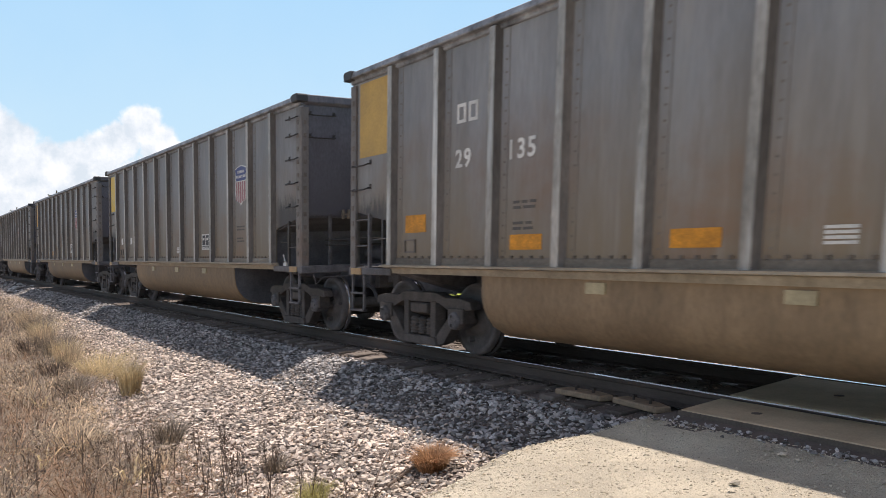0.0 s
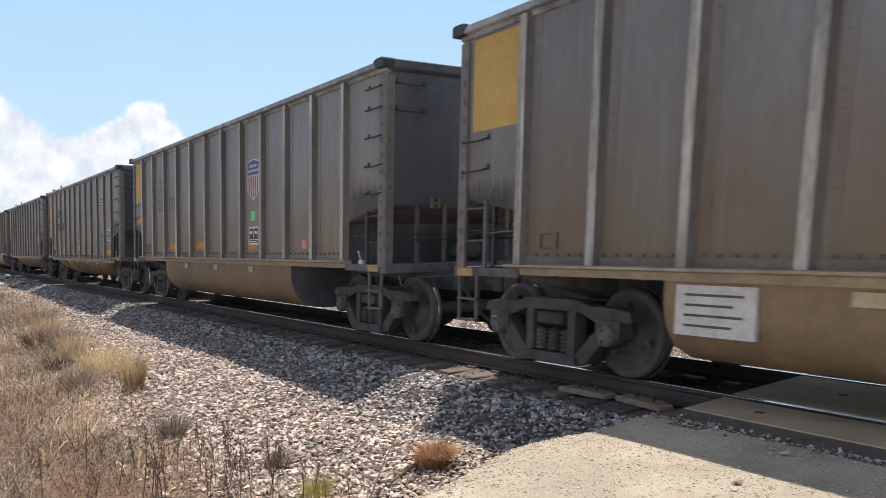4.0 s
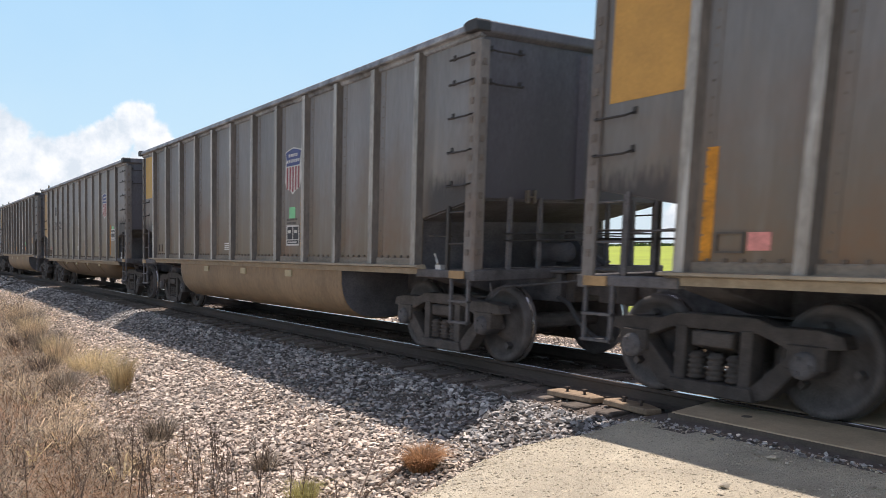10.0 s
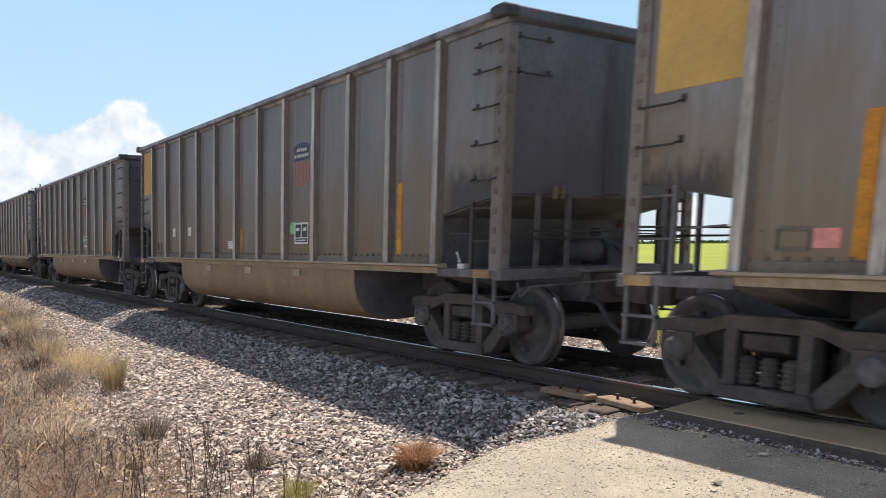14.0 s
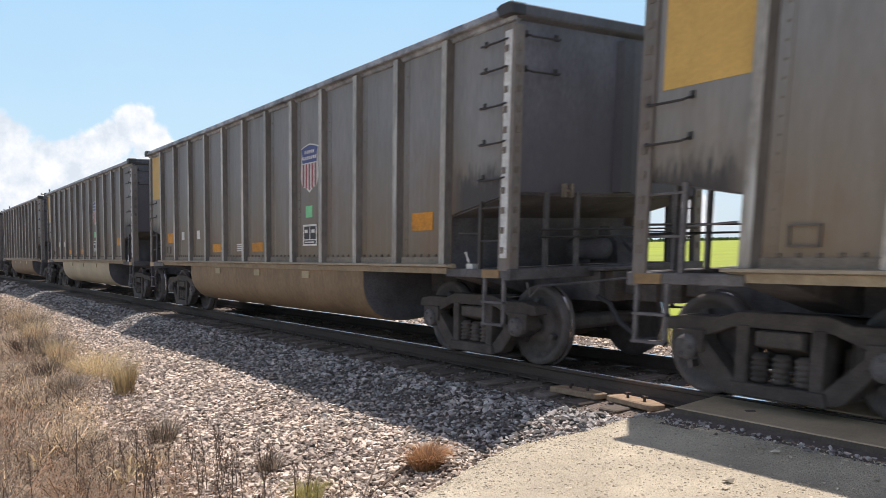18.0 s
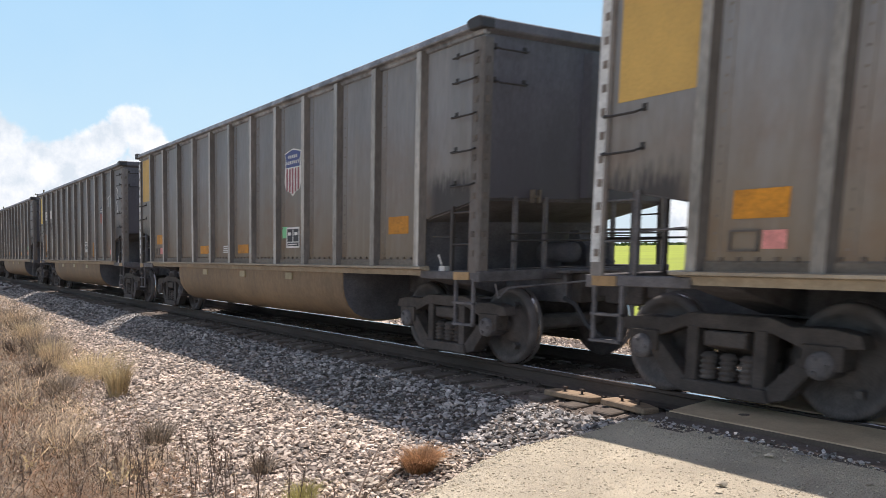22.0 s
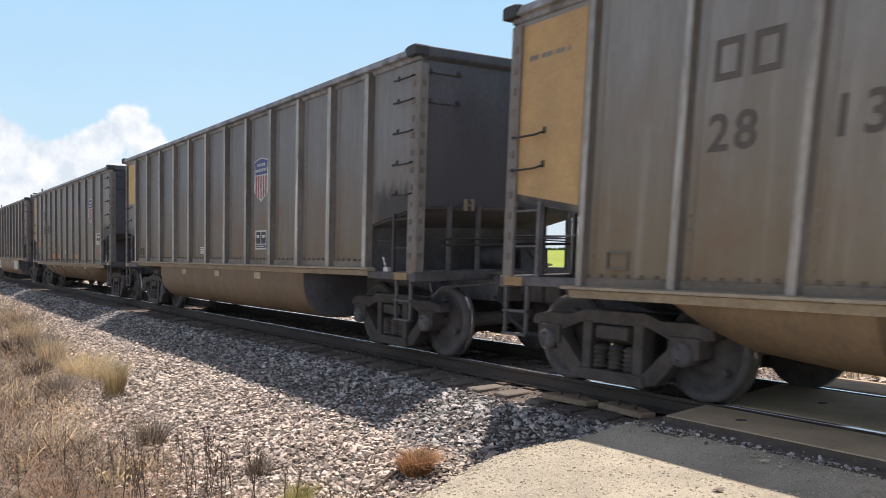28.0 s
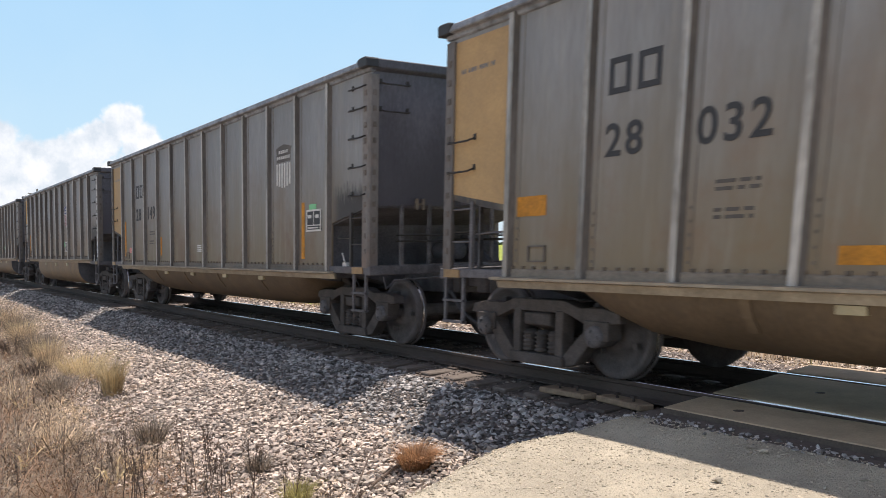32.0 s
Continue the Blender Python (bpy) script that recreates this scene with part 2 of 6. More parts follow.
M = {
    # upper sheet tones are greyer and lighter: sky sheen painted into the colour
    "side": material("dusty_grey_aluminium", (0.218, 0.220, 0.224), 0.58, 0.0, 0.2, 1.6, 26, 0.05, stretch=(1.0, 1.0, 0.16), per_object=0.16, dust_shade=((0.200, 0.149, 0.092), 1.25, 2.95), runs=((0.319, 0.301, 0.269), 0.32), soot=True, rust=0.6),
    "pale_side": material("pale_dusty_grey_aluminium", (0.265, 0.267, 0.270), 0.58, 0.0, 0.2, 1.6, 26, 0.05, stretch=(1.0, 1.0, 0.16), per_object=0.16, dust_shade=((0.240, 0.179, 0.111), 1.25, 2.95), runs=((0.383, 0.362, 0.323), 0.32), soot=True, rust=0.6),
    "dark_side": material("dark_dusty_grey_aluminium", (0.174, 0.176, 0.179), 0.58, 0.0, 0.2, 1.6, 26, 0.05, stretch=(1.0, 1.0, 0.16), per_object=0.16, dust_shade=((0.160, 0.119, 0.074), 1.25, 2.95), runs=((0.255, 0.241, 0.215), 0.32), soot=True, rust=0.6),
    "plain_side": material("dusty_khaki_steel", (0.254, 0.254, 0.252), 0.58, 0.0, 0.2, 1.6, 26, 0.05, stretch=(1.0, 1.0, 0.16), per_object=0.16, dust_shade=((0.210, 0.163, 0.098), 1.25, 3.2), runs=((0.359, 0.334, 0.286), 0.32), soot=True, rust=0.6),
    "pale_plain_side": material("pale_dusty_khaki_steel", (0.306, 0.306, 0.304), 0.58, 0.0, 0.2, 1.6, 26, 0.05, stretch=(1.0, 1.0, 0.16), per_object=0.16, dust_shade=((0.252, 0.196, 0.118), 1.25, 2.95), runs=((0.432, 0.400, 0.343), 0.32), soot=True, rust=0.6),
    "dark_plain_side": material("dark_dusty_khaki_steel", (0.203, 0.203, 0.202), 0.58, 0.0, 0.2, 1.6, 26, 0.05, stretch=(1.0, 1.0, 0.16), per_object=0.16, dust_shade=((0.168, 0.130, 0.078), 1.25, 2.95), runs=((0.287, 0.266, 0.228), 0.32), soot=True, rust=0.6),
    # lighter rib faces, dusty darker flanks: sky light and shade put into the tones
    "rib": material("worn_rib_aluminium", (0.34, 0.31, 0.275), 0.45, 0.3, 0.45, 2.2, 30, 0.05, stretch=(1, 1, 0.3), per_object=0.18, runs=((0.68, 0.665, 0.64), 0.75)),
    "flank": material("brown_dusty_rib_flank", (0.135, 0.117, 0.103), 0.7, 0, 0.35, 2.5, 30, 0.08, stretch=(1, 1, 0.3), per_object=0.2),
    "seam": material("rust_stained_seam", (0.195, 0.166, 0.138), 0.75, 0, 0.4, 2.5, 30, 0, stretch=(1, 1, 0.4), per_object=0.2),
    "post": material("dusty_corner_post", (0.190, 0.172, 0.158), 0.65, 0, 0.3, 1.5, 30, 0.04, stretch=(1, 1, 0.35), per_object=0.2, rust=0.5),
    "plate": material("dull_post_plate", (0.165, 0.138, 0.118), 0.7, 0, 0.35, 4, 40, 0.04, per_object=0.15),
    "foot": material("dusty_foot_angle", (0.215, 0.178, 0.138), 0.7, 0, 0.35, 1.6, 30, 0.03, stretch=(0.6, 1, 1), per_object=0.2),
    "rivet": material("dusty_rivet", (0.150, 0.118, 0.092), 0.7, 0, 0.3, 3, 30, 0),
    "rim": material("scuffed_rim_metal", (0.145, 0.150, 0.165), 0.55, 0.2, 0.45, 3.5, 40, 0.05, per_object=0.12, tint=(0.28, 0.29, 0.31)),
    # coal soot; the belly's end faces borrow it for their shade
    "soot": material("coal_soot_black", (0.125, 0.122, 0.134), 0.85, 0, 0.4, 2.0, 40, 0.1),
    # sooty end sheets; the bluish, lifted low tone paints in lens haze
    "end": material("sooty_end_sheet", (0.108, 0.105, 0.120), 0.6, 0, 0.35, 1.3, 30, 0.02, per_object=0.2, dust_shade=((0.086, 0.081, 0.095), 2.0, 3.4), stretch=(1, 1, 0.45)),
    "frame": material("grimy_steel", (0.135, 0.127, 0.130), 0.75, 0.1, 0.4, 6, 60, 0.15, per_object=0.2),
    "truck": material("dusty_cast_steel", (0.090, 0.077, 0.070), 0.85, 0.1, 0.4, 5, 60, 0.2, per_object=0.2),
    "tub": material("tan_dusty_tub", (0.245, 0.168, 0.10), 0.6, 0, 0.3, 1.2, 22, 0.05, stretch=(1, 1, 0.5), per_object=0.18, runs=((0.17, 0.115, 0.07), 0.5)),
    "brown_tub": material("brown_dusty_tub", (0.175, 0.120, 0.072), 0.7, 0, 0.3, 1.2, 22, 0.05, stretch=(1, 1, 0.5), per_object=0.18, runs=((0.12, 0.09, 0.065), 0.5)),
    "sill": material("dusty_side_sill", (0.33, 0.275, 0.205), 0.55, 0.1, 0.3, 3, 40, 0.05),
    "yellow": material("faded_yellow_paint", (0.55, 0.345, 0.095), 0.6, 0, 0.15, 1.5, 30, 0.03, per_object=0.12),
    "bright": material("fresh_yellow_paint", (0.68, 0.45, 0.05), 0.5, 0, 0.1, 2, 30, 0.03),
    "tan": material("faded_tan_paint", (0.50, 0.32, 0.145), 0.6, 0, 0.15, 1.8, 30, 0.03, per_object=0.1),
    "orange": material("orange_marking_paint", (0.58, 0.24, 0.02), 0.6, 0, 0.3, 5, 40, 0.02, per_object=0.12),
    "white": material("dirty_white_paint", (0.66, 0.64, 0.60), 0.6, 0, 0.18, 5, 40, 0.02, per_object=0.1),
    "cream": material("cream_reflector", (0.43, 0.36, 0.225), 0.5, 0, 0.2, 6, 40, 0.02, per_object=0.2),
    "black": material("black_paint", (0.045, 0.045, 0.048), 0.6, 0, 0.25, 6, 40, 0.02),
    "faded": material("faded_lettering_paint", (0.105, 0.092, 0.082), 0.65, 0, 0.2, 6, 40, 0.02),
    "ghost": material("almost_gone_lettering", (0.195, 0.178, 0.162), 0.65, 0, 0.3, 6, 40, 0.02),
    "green": material("green_tag", (0.22, 0.62, 0.30), 0.55, 0, 0.1, 6, 40, 0.02),
    "pink": material("pink_chalk_paint", (0.70, 0.28, 0.25), 0.7, 0, 0.25, 8, 40, 0.02),
    "blue": material("navy_emblem_paint", (0.055, 0.072, 0.21), 0.5, 0, 0.15, 6, 40, 0.02),
    "red": material("red_stripe_paint", (0.30, 0.075, 0.085), 0.5, 0, 0.15, 6, 40, 0.02),
    "navy": material("worn_navy_paint", (0.055, 0.060, 0.105), 0.6, 0, 0.2, 6, 40, 0.02),
    "faded_red": material("faded_red_stripe_paint", (0.40, 0.16, 0.13), 0.6, 0, 0.2, 6, 40, 0.02),
    "spray": material("blue_spray_paint", (0.10, 0.30, 0.50), 0.6, 0, 0.2, 6, 40, 0.02),
    "daub": material("cream_yellow_splash", (0.42, 0.36, 0.21), 0.7, 0, 0.3, 6, 40, 0.02),
    "grab": material("black_grab_iron", (0.05, 0.045, 0.042), 0.6, 0.2, 0.3, 8, 60, 0.05),
    "tread": material("polished_wheel_steel", (0.55, 0.53, 0.50), 0.2, 1.0, 0.1, 8, 60, 0.02),
    "wheel": material("rusty_wheel_steel", (0.125, 0.113, 0.110), 0.8, 0.1, 0.35, 6, 60, 0.1),
    "railhead": material("polished_rail_head", (0.68, 0.67, 0.66), 0.2, 1.0, 0.08, 4, 60, 0.02),
    "rail": material("rusty_rail_web", (0.080, 0.062, 0.052), 0.95, 0.0, 0.3, 4, 60, 0.1, stretch=(0.2, 1, 1)),
    "tie": material("weathered_timber_tie", (0.165, 0.135, 0.112), 0.9, 0, 0.3, 5, 50, 0.3, stretch=(4, 0.6, 4), per_object=0.3),
    "timber": material("sunlit_pale_timber", (0.31, 0.225, 0.15), 0.85, 0, 0.3, 5, 50, 0.3, stretch=(4, 0.6, 4)),
    "panel": material("tan_crossing_concrete", (0.50, 0.39, 0.26), 0.9, 0, 0.2, 2.5, 70, 0.2),
    "steel": material("panel_edge_steel", (0.12, 0.095, 0.075), 0.9, 0.0, 0.3, 5, 60, 0.1),
    "road": material("pale_gravel_road", (0.57, 0.50, 0.385), 0.95, 0, 0.2, 1.6, 75, 2.2, tint=(0.60, 0.53, 0.405)),
    "stone": material("crushed_rock", (0.50, 0.428, 0.36), 0.9, 0, 0.3, 3, 60, 0.4, per_island=0.65, tint=(0.56, 0.462, 0.385)),
    "soil": material("ballast_fines", (0.135, 0.111, 0.095), 0.95, 0, 0.35, 2.5, 30, 0.6),
    "field": material("bright_green_crop", (0.27, 0.325, 0.03), 0.9, 0, 0.22, 0.05, 2.0, 0.3),
    "straw": material("dry_straw", (0.54, 0.42, 0.285), 0.85, 0, 0.25, 0.9, 20, 0, per_island=0.7, thin=0.2),
    "umber": material("dark_umber_weed", (0.115, 0.085, 0.068), 0.9, 0, 0.25, 0.9, 20, 0, per_island=0.6, thin=0.15),
    "weed": material("grey_brown_weed", (0.275, 0.230, 0.180), 0.9, 0, 0.25, 0.9, 20, 0, per_island=0.75, thin=0.2),
    "russet": material("russet_dry_grass", (0.28, 0.18, 0.115), 0.85, 0, 0.25, 1.5, 20, 0, per_island=0.6, thin=0.2),
    "auburn": material("auburn_dry_grass", (0.44, 0.26, 0.14), 0.85, 0, 0.25, 1.5, 20, 0, per_island=0.5, thin=0.35),
    "gold": material("golden_dry_grass", (0.62, 0.50, 0.30), 0.85, 0, 0.2, 1.5, 20, 0, per_island=0.35, thin=0.4),
    "lime": material("yellow_green_grass", (0.42, 0.38, 0.16), 0.85, 0, 0.2, 1.5, 20, 0, per_island=0.3, thin=0.4),
    "stem": material("dark_dry_stem", (0.155, 0.115, 0.088), 0.85, 0, 0.3, 3, 30, 0, per_object=0.2),
    "leaf": material("dark_tree_foliage", (0.045, 0.075, 0.025), 0.8, 0, 0.35, 0.4, 5, 0, per_island=0.4, thin=0.4),
    "bark": material("tree_bark", (0.11, 0.085, 0.06), 0.9, 0, 0.3, 2, 20, 0.3),
    "pole": material("weathered_pole_wood", (0.16, 0.13, 0.10), 0.9, 0, 0.3, 2, 20, 0.2),
    "wire": material("dark_wire", (0.05, 0.05, 0.055), 0.6, 0.3, 0.1, 2, 20, 0),
    "amber": material("dull_amber_reflector", (0.34, 0.215, 0.10), 0.5, 0, 0.25, 6, 40, 0.02, per_object=0.3),
    "pale": material("pale_limestone", (0.52, 0.46, 0.36), 0.9, 0, 0.2, 1.5, 8, 0.3, per_object=0.25),
    "grey": material("grey_reservoir_paint", (0.42, 0.43, 0.42), 0.5, 0.1, 0.2, 3, 30, 0.03),
}


# ---- mesh helpers ----
def add_box(bm, x0, x1, y0, y1, z0, z1, mi=0):
    vs = [bm.verts.new((x, y, z)) for x in (x0, x1) for y in (y0, y1) for z in (z0, z1)]
    for q in ((0, 1, 3, 2), (4, 6, 7, 5), (0, 4, 5, 1), (2, 3, 7, 6), (0, 2, 6, 4), (1, 5, 7, 3)):
        bm.faces.new([vs[i] for i in q]).material_index = mi


def add_prism(bm, pts, axis, a, b, mi=0):
    """A polygon of (u, v) points swept along an axis: y takes (x, z), x takes (y, z), z takes (x, y)."""
    def put(u, v, w):
        return {"y": (u, w, v), "x": (w, u, v), "z": (u, v, w)}[axis]
    lo, hi = [bm.verts.new(put(u, v, a)) for u, v in pts], [bm.verts.new(put(u, v, b)) for u, v in pts]
    n = len(pts)
    bm.faces.new(lo).material_index = mi
    bm.faces.new(hi[::-1]).material_index = mi
    for i in range(n):
        bm.faces.new((lo[i], hi[i], hi[(i + 1) % n], lo[(i + 1) % n])).material_index = mi


def add_tube(bm, pts, r, sides=6, mi=0):
    """A round bar along a line of points."""
    rings = []
    for i, p in enumerate(pts):
        a, b = Vector(pts[max(0, i - 1)]), Vector(pts[min(len(pts) - 1, i + 1)])
        q = (b - a).to_track_quat("Z", "Y")
        rad = r[i] if isinstance(r, (list, tuple)) else r
        rings.append([bm.verts.new(Vector(p) + q @ Vector((rad * math.cos(k * math.tau / sides), rad * math.sin(k * math.tau / sides), 0))) for k in range(sides)])
    for a, b in zip(rings, rings[1:]):
        for k in range(sides):
            bm.faces.new((a[k], a[(k + 1) % sides], b[(k + 1) % sides], b[k])).material_index = mi
    bm.faces.new(rings[0][::-1]).material_index = mi
    bm.faces.new(rings[-1]).material_index = mi


def add_lathe(bm, prof, axis, centre, sides=32, mats=None):
    """A profile of (distance along the axis, radius) turned round it."""
    rings = []
    for u, r in prof:
        ring = []
        for k in range(sides):
            c, s = r * math.cos(k * math.tau / sides), r * math.sin(k * math.tau / sides)
            v = {"y": (c, u, s), "x": (u, c, s), "z": (c, s, u)}[axis]
            ring.append(bm.verts.new(Vector(centre) + Vector(v)))
        rings.append(ring)
    for i, (a, b) in enumerate(zip(rings, rings[1:])):
        for k in range(sides):
            f = bm.faces.new((a[k], a[(k + 1) % sides], b[(k + 1) % sides], b[k]))
            f.smooth = True
            if mats:
                f.material_index = mats[i]
    bm.faces.new(rings[0][::-1])
    bm.faces.new(rings[-1])


def finish(name, bm, mats, bevel=0.0):
    bmesh.ops.recalc_face_normals(bm, faces=bm.faces)
    if bevel:
        bmesh.ops.bevel(bm, geom=bm.edges[:], offset=bevel, segments=1, affect="EDGES", clamp_overlap=True)
    me = bpy.data.meshes.new(name)
    bm.to_mesh(me)
    bm.free()
    for m in (mats if isinstance(mats, (list, tuple)) else [mats]):
        me.materials.append(m)
    return me


def part(name, bm, mats, parent, label="", bevel=0.0, at=None):
    ob = new(name, finish(name, bm, mats, bevel))
    ob.parent = parent
    if at is not None:
        ob.matrix_basis = at
    return tagged(ob, label)


def again(ob, at, parent=None):
    """The same part once more, on the same mesh."""
    o = new(ob.name.split(".")[0], ob.data)
    o.parent, o.matrix_basis = parent or ob.parent, at
    return tagged(o, ob.get("label", ""))


def box_part(name, dims, mats, parent, label="", bevel=0.0):
    bm = bmesh.new()
    add_box(bm, *dims)
    return part(name, bm, mats, parent, label, bevel)


MIRROR = pose(0, 0, 0, 0, 0, 180)
# ---- the ground: one sheet, with the ballast bank, the crossing road and the fields ----
def smooth(a, b, v):
    t = min(1.0, max(0.0, (v - a) / (b - a)))
    return t * t * (3 - 2 * t)


def road_edge(y):
    """The x at which the road's left shoulder begins."""
    return -4.98 + 0.12 * smooth(4.7, 5.08, y) + 0.62 * smooth(4.4, 2.4, y) + 0.35 * smooth(2.4, -1.0, y) + 0.05 * math.sin(y * 3.1)


def bank(y):
    """Height of the ballast bank across the track."""
    d = abs(y - TRACK_Y)
    z = -0.205 - 0.032 * smooth(0.85, 1.25, d)
    if y < TRACK_Y:
        return z - 0.278 * smooth(1.6, 2.6, d) - 0.20 * smooth(2.3, 4.5, d)
    return z - 0.42 * smooth(1.6, 4.2, d)


def height(x, y):
    z = bank(y)
    n = noise.noise(Vector((x * 0.35, y * 0.35, 0))) * 0.05 + noise.noise(Vector((x * 1.3, y * 1.3, 3))) * 0.018
    z += n * smooth(1.8, 2.8, abs(y - TRACK_Y))
    if y < 5.6:
        e = road_edge(y)
        on = smooth(e - 0.55, e + 0.10, x) * (1 - smooth(6.0, 8.0, x))
        crown = -0.10 + 0.012 * noise.noise(Vector((x * 0.9, y * 0.9, 7))) - 0.05 * smooth(3.4, 0.0, y) + 0.052 * smooth(4.6, 5.05, y)
        z = z * (1 - on) + crown * on
    elif y > 8.3:
        on = smooth(-5.6, -4.9, x) * (1 - smooth(6.0, 8.0, x))
        z = z * (1 - on) + (-0.06 - 0.25 * smooth(9, 16, y)) * on
    elif x > -5.0:
        z = -0.215
    return z


def spread(edges):
    vals = []
    for a, b, step in edges:
        n = max(1, round((b - a) / step))
        vals += [a + (b - a) * i / n for i in range(n)]
    return vals + [edges[-1][1]]


def build_ground():
    xs = spread([(-3000, -400, 400), (-400, -100, 30), (-100, -40, 4), (-40, -16, 0.8), (-16, -2, 0.16), (-2, 8, 0.4), (8, 40, 4), (40, 400, 40), (400, 3000, 400)])
    ys = spread([(-1500, -100, 350), (-100, -20, 20), (-20, 0, 1.0), (0, 6.4, 0.14), (6.4, 9, 0.4), (9, 16, 0.5), (16, 60, 6), (60, 400, 50), (400, 3000, 400)])
    verts = [(x, y, height(x, y)) for x in xs for y in ys]
    w = len(ys)
    faces = [(i * w + j, (i + 1) * w + j, (i + 1) * w + j + 1, i * w + j + 1) for i in range(len(xs) - 1) for j in range(w - 1)]
    me = bpy.data.meshes.new("ground")
    me.from_pydata(verts, [], faces)
    for key in ("soil", "road", "field", "straw_ground"):
        me.materials.append(M[key])
    for p in me.polygons:
        p.use_smooth = True
        c = p.center
        if c.y > 13.5 + 0.8 * math.sin(c.x * 0.7):
            p.material_index = 2
        elif c.y > 12.0 and not -5.2 < c.x < 6:
            p.material_index = 3
        elif (c.y < 5.10 + 0.06 * noise.noise(Vector((c.x * 1.7, 0, 1))) or c.y > 9) and road_edge(c.y) - 0.16 < c.x < 7:
            p.material_index = 1
        elif c.y < 2.2:
            p.material_index = 3
    return tagged(new("ground", me), "uneven earth with ballast, pale gravel road and green field", "ground", kind="structure")


M["straw_ground"] = material("dry_litter_ground", (0.27, 0.21, 0.145), 0.95, 0, 0.35, 1.4, 30, 0.5)
ground = build_ground()

# ---- the track ----
RAIL_PROFILE = [(-0.07, -0.172), (0.07, -0.172), (0.07, -0.158), (0.012, -0.135), (0.010, -0.05), (0.036, -0.036), (0.037, -0.008), (0.028, 0.0),
                (-0.028, 0.0), (-0.037, -0.008), (-0.036, -0.036), (-0.010, -0.05), (-0.012, -0.135), (-0.07, -0.158)]


def build_rail(y):
    bm = bmesh.new()
    add_prism(bm, [(y + u, v) for u, v in RAIL_PROFILE], "x", -900, 300)
    rail = tagged(new("rail", finish("rail", bm, M["rail"])), "long rusty steel rail with a polished head", "rail", "rails of the track")
    bm = bmesh.new()
    add_prism(bm, [(y - 0.024, -0.001), (y + 0.024, -0.001), (y + 0.022, 0.003), (y - 0.022, 0.003)], "x", -900, 300)
    part("running_band", bm, M["railhead"], rail, "polished running band")
    return rail


rails = [build_rail(TRACK_Y + s * 0.7535) for s in (-1, 1)]


def build_ties():
    bm = bmesh.new()
    add_box(bm, -0.115, 0.115, -1.32, 1.32, -0.19, 0)
    me = finish("tie", bm, M["tie"], 0.012)
    bm = bmesh.new()
    add_box(bm, -0.09, 0.09, -0.17, 0.17, 0.0, 0.018)
    for dx in (-0.06, 0.06):
        for dy in (-0.095, 0.095):
            add_box(bm, dx - 0.012, dx + 0.012, dy - 0.014, dy + 0.014, 0.016, 0.042)
    plate = finish("tie_plate", bm, M["rail"])
    for i in range(110):
        x = -5.25 - i * 0.495
        t = new("tie", me)
        t.matrix_basis = pose(x + random.uniform(-0.03, 0.03), TRACK_Y + random.uniform(-0.04, 0.05), -0.196 + random.uniform(-0.010, 0.004), 0, random.uniform(-0.5, 0.5), random.uniform(-1.2, 1.2))
        tagged(t, "weathered dark timber tie half buried in ballast", "railway tie", "ties of the track")
        for s in (-1, 1) if i < 45 else ():
            p = new("tie_plate", plate)
            p.parent, p.matrix_basis = t, pose(0, s * 0.7535, 0)
    bm = bmesh.new()
    for i in range(400):
        x = -5.25 - (110 + i) * 0.495
        add_box(bm, x - 0.115, x + 0.115, TRACK_Y - 1.32, TRACK_Y + 1.32, -0.36, -0.19)
    tagged(new("far_ties", finish("far_ties", bm, M["tie"])), "far timber ties along the track", "railway ties", kind="stuff")


build_ties()


# ---- level crossing ----
def build_crossing():
    root = tagged(new("crossing_deck"), "tan concrete crossing panels between and beside the rails", "crossing deck", kind="structure")
    for k in range(4):
        x0, x1 = -4.74 + k * 2.46, -4.74 + k * 2.46 + 2.44
        for y0, y1 in ((TRACK_Y - 1.505, TRACK_Y - 0.83), (TRACK_Y - 0.69, TRACK_Y + 0.67), (TRACK_Y + 0.83, TRACK_Y + 1.505)):
            # the road meets the track at a slight skew, so the first panels are cut off slantwise
            skew = [-0.17 * (y - 5.42) if k == 0 else 0.0 for y in (y0, y1)]
            lift = 0.004 if y0 > TRACK_Y - 1 else -0.006
            bm = bmesh.new()
            add_prism(bm, [(x0 + skew[0], y0), (x1, y0), (x1, y1), (x0 + skew[1], y1)], "z", -0.2, lift)
            panel = part("panel", bm, M["panel"], root, bevel=0.014)
            bm = bmesh.new()
            for dx in (0.5, 1.9):
                add_lathe(bm, [(lift - 0.004, 0.045), (lift + 0.002, 0.045), (lift + 0.003, 0.03)], "z", (x0 + dx, (y0 + y1) / 2, 0), 10)
            part("lag_bolt", bm, M["steel"], panel)
            if y0 < TRACK_Y - 1:
                bm = bmesh.new()
                add_box(bm, x0, x1, y0 - 0.022, y0 - 0.002, -0.16, -0.012)
                part("edge_angle", bm, M["steel"], panel, "rusty steel edge angle")


build_crossing()


# ---- the coal cars ----
END_X = 7.2
RIB_X = [-6.02 + 12.04 * i / 11 for i in range(12)]
SHEET_Y = 1.50


def side_panel_bm(sill):
    bm = bmesh.new()
    add_prism(bm, [(-END_X, 1.92), (-6.08, 1.73), (-6.08, sill), (6.08, sill), (6.08, 1.73), (END_X, 1.92), (END_X, 3.72), (-END_X, 3.72)], "y", -SHEET_Y, -SHEET_Y + 0.03)
    return bm


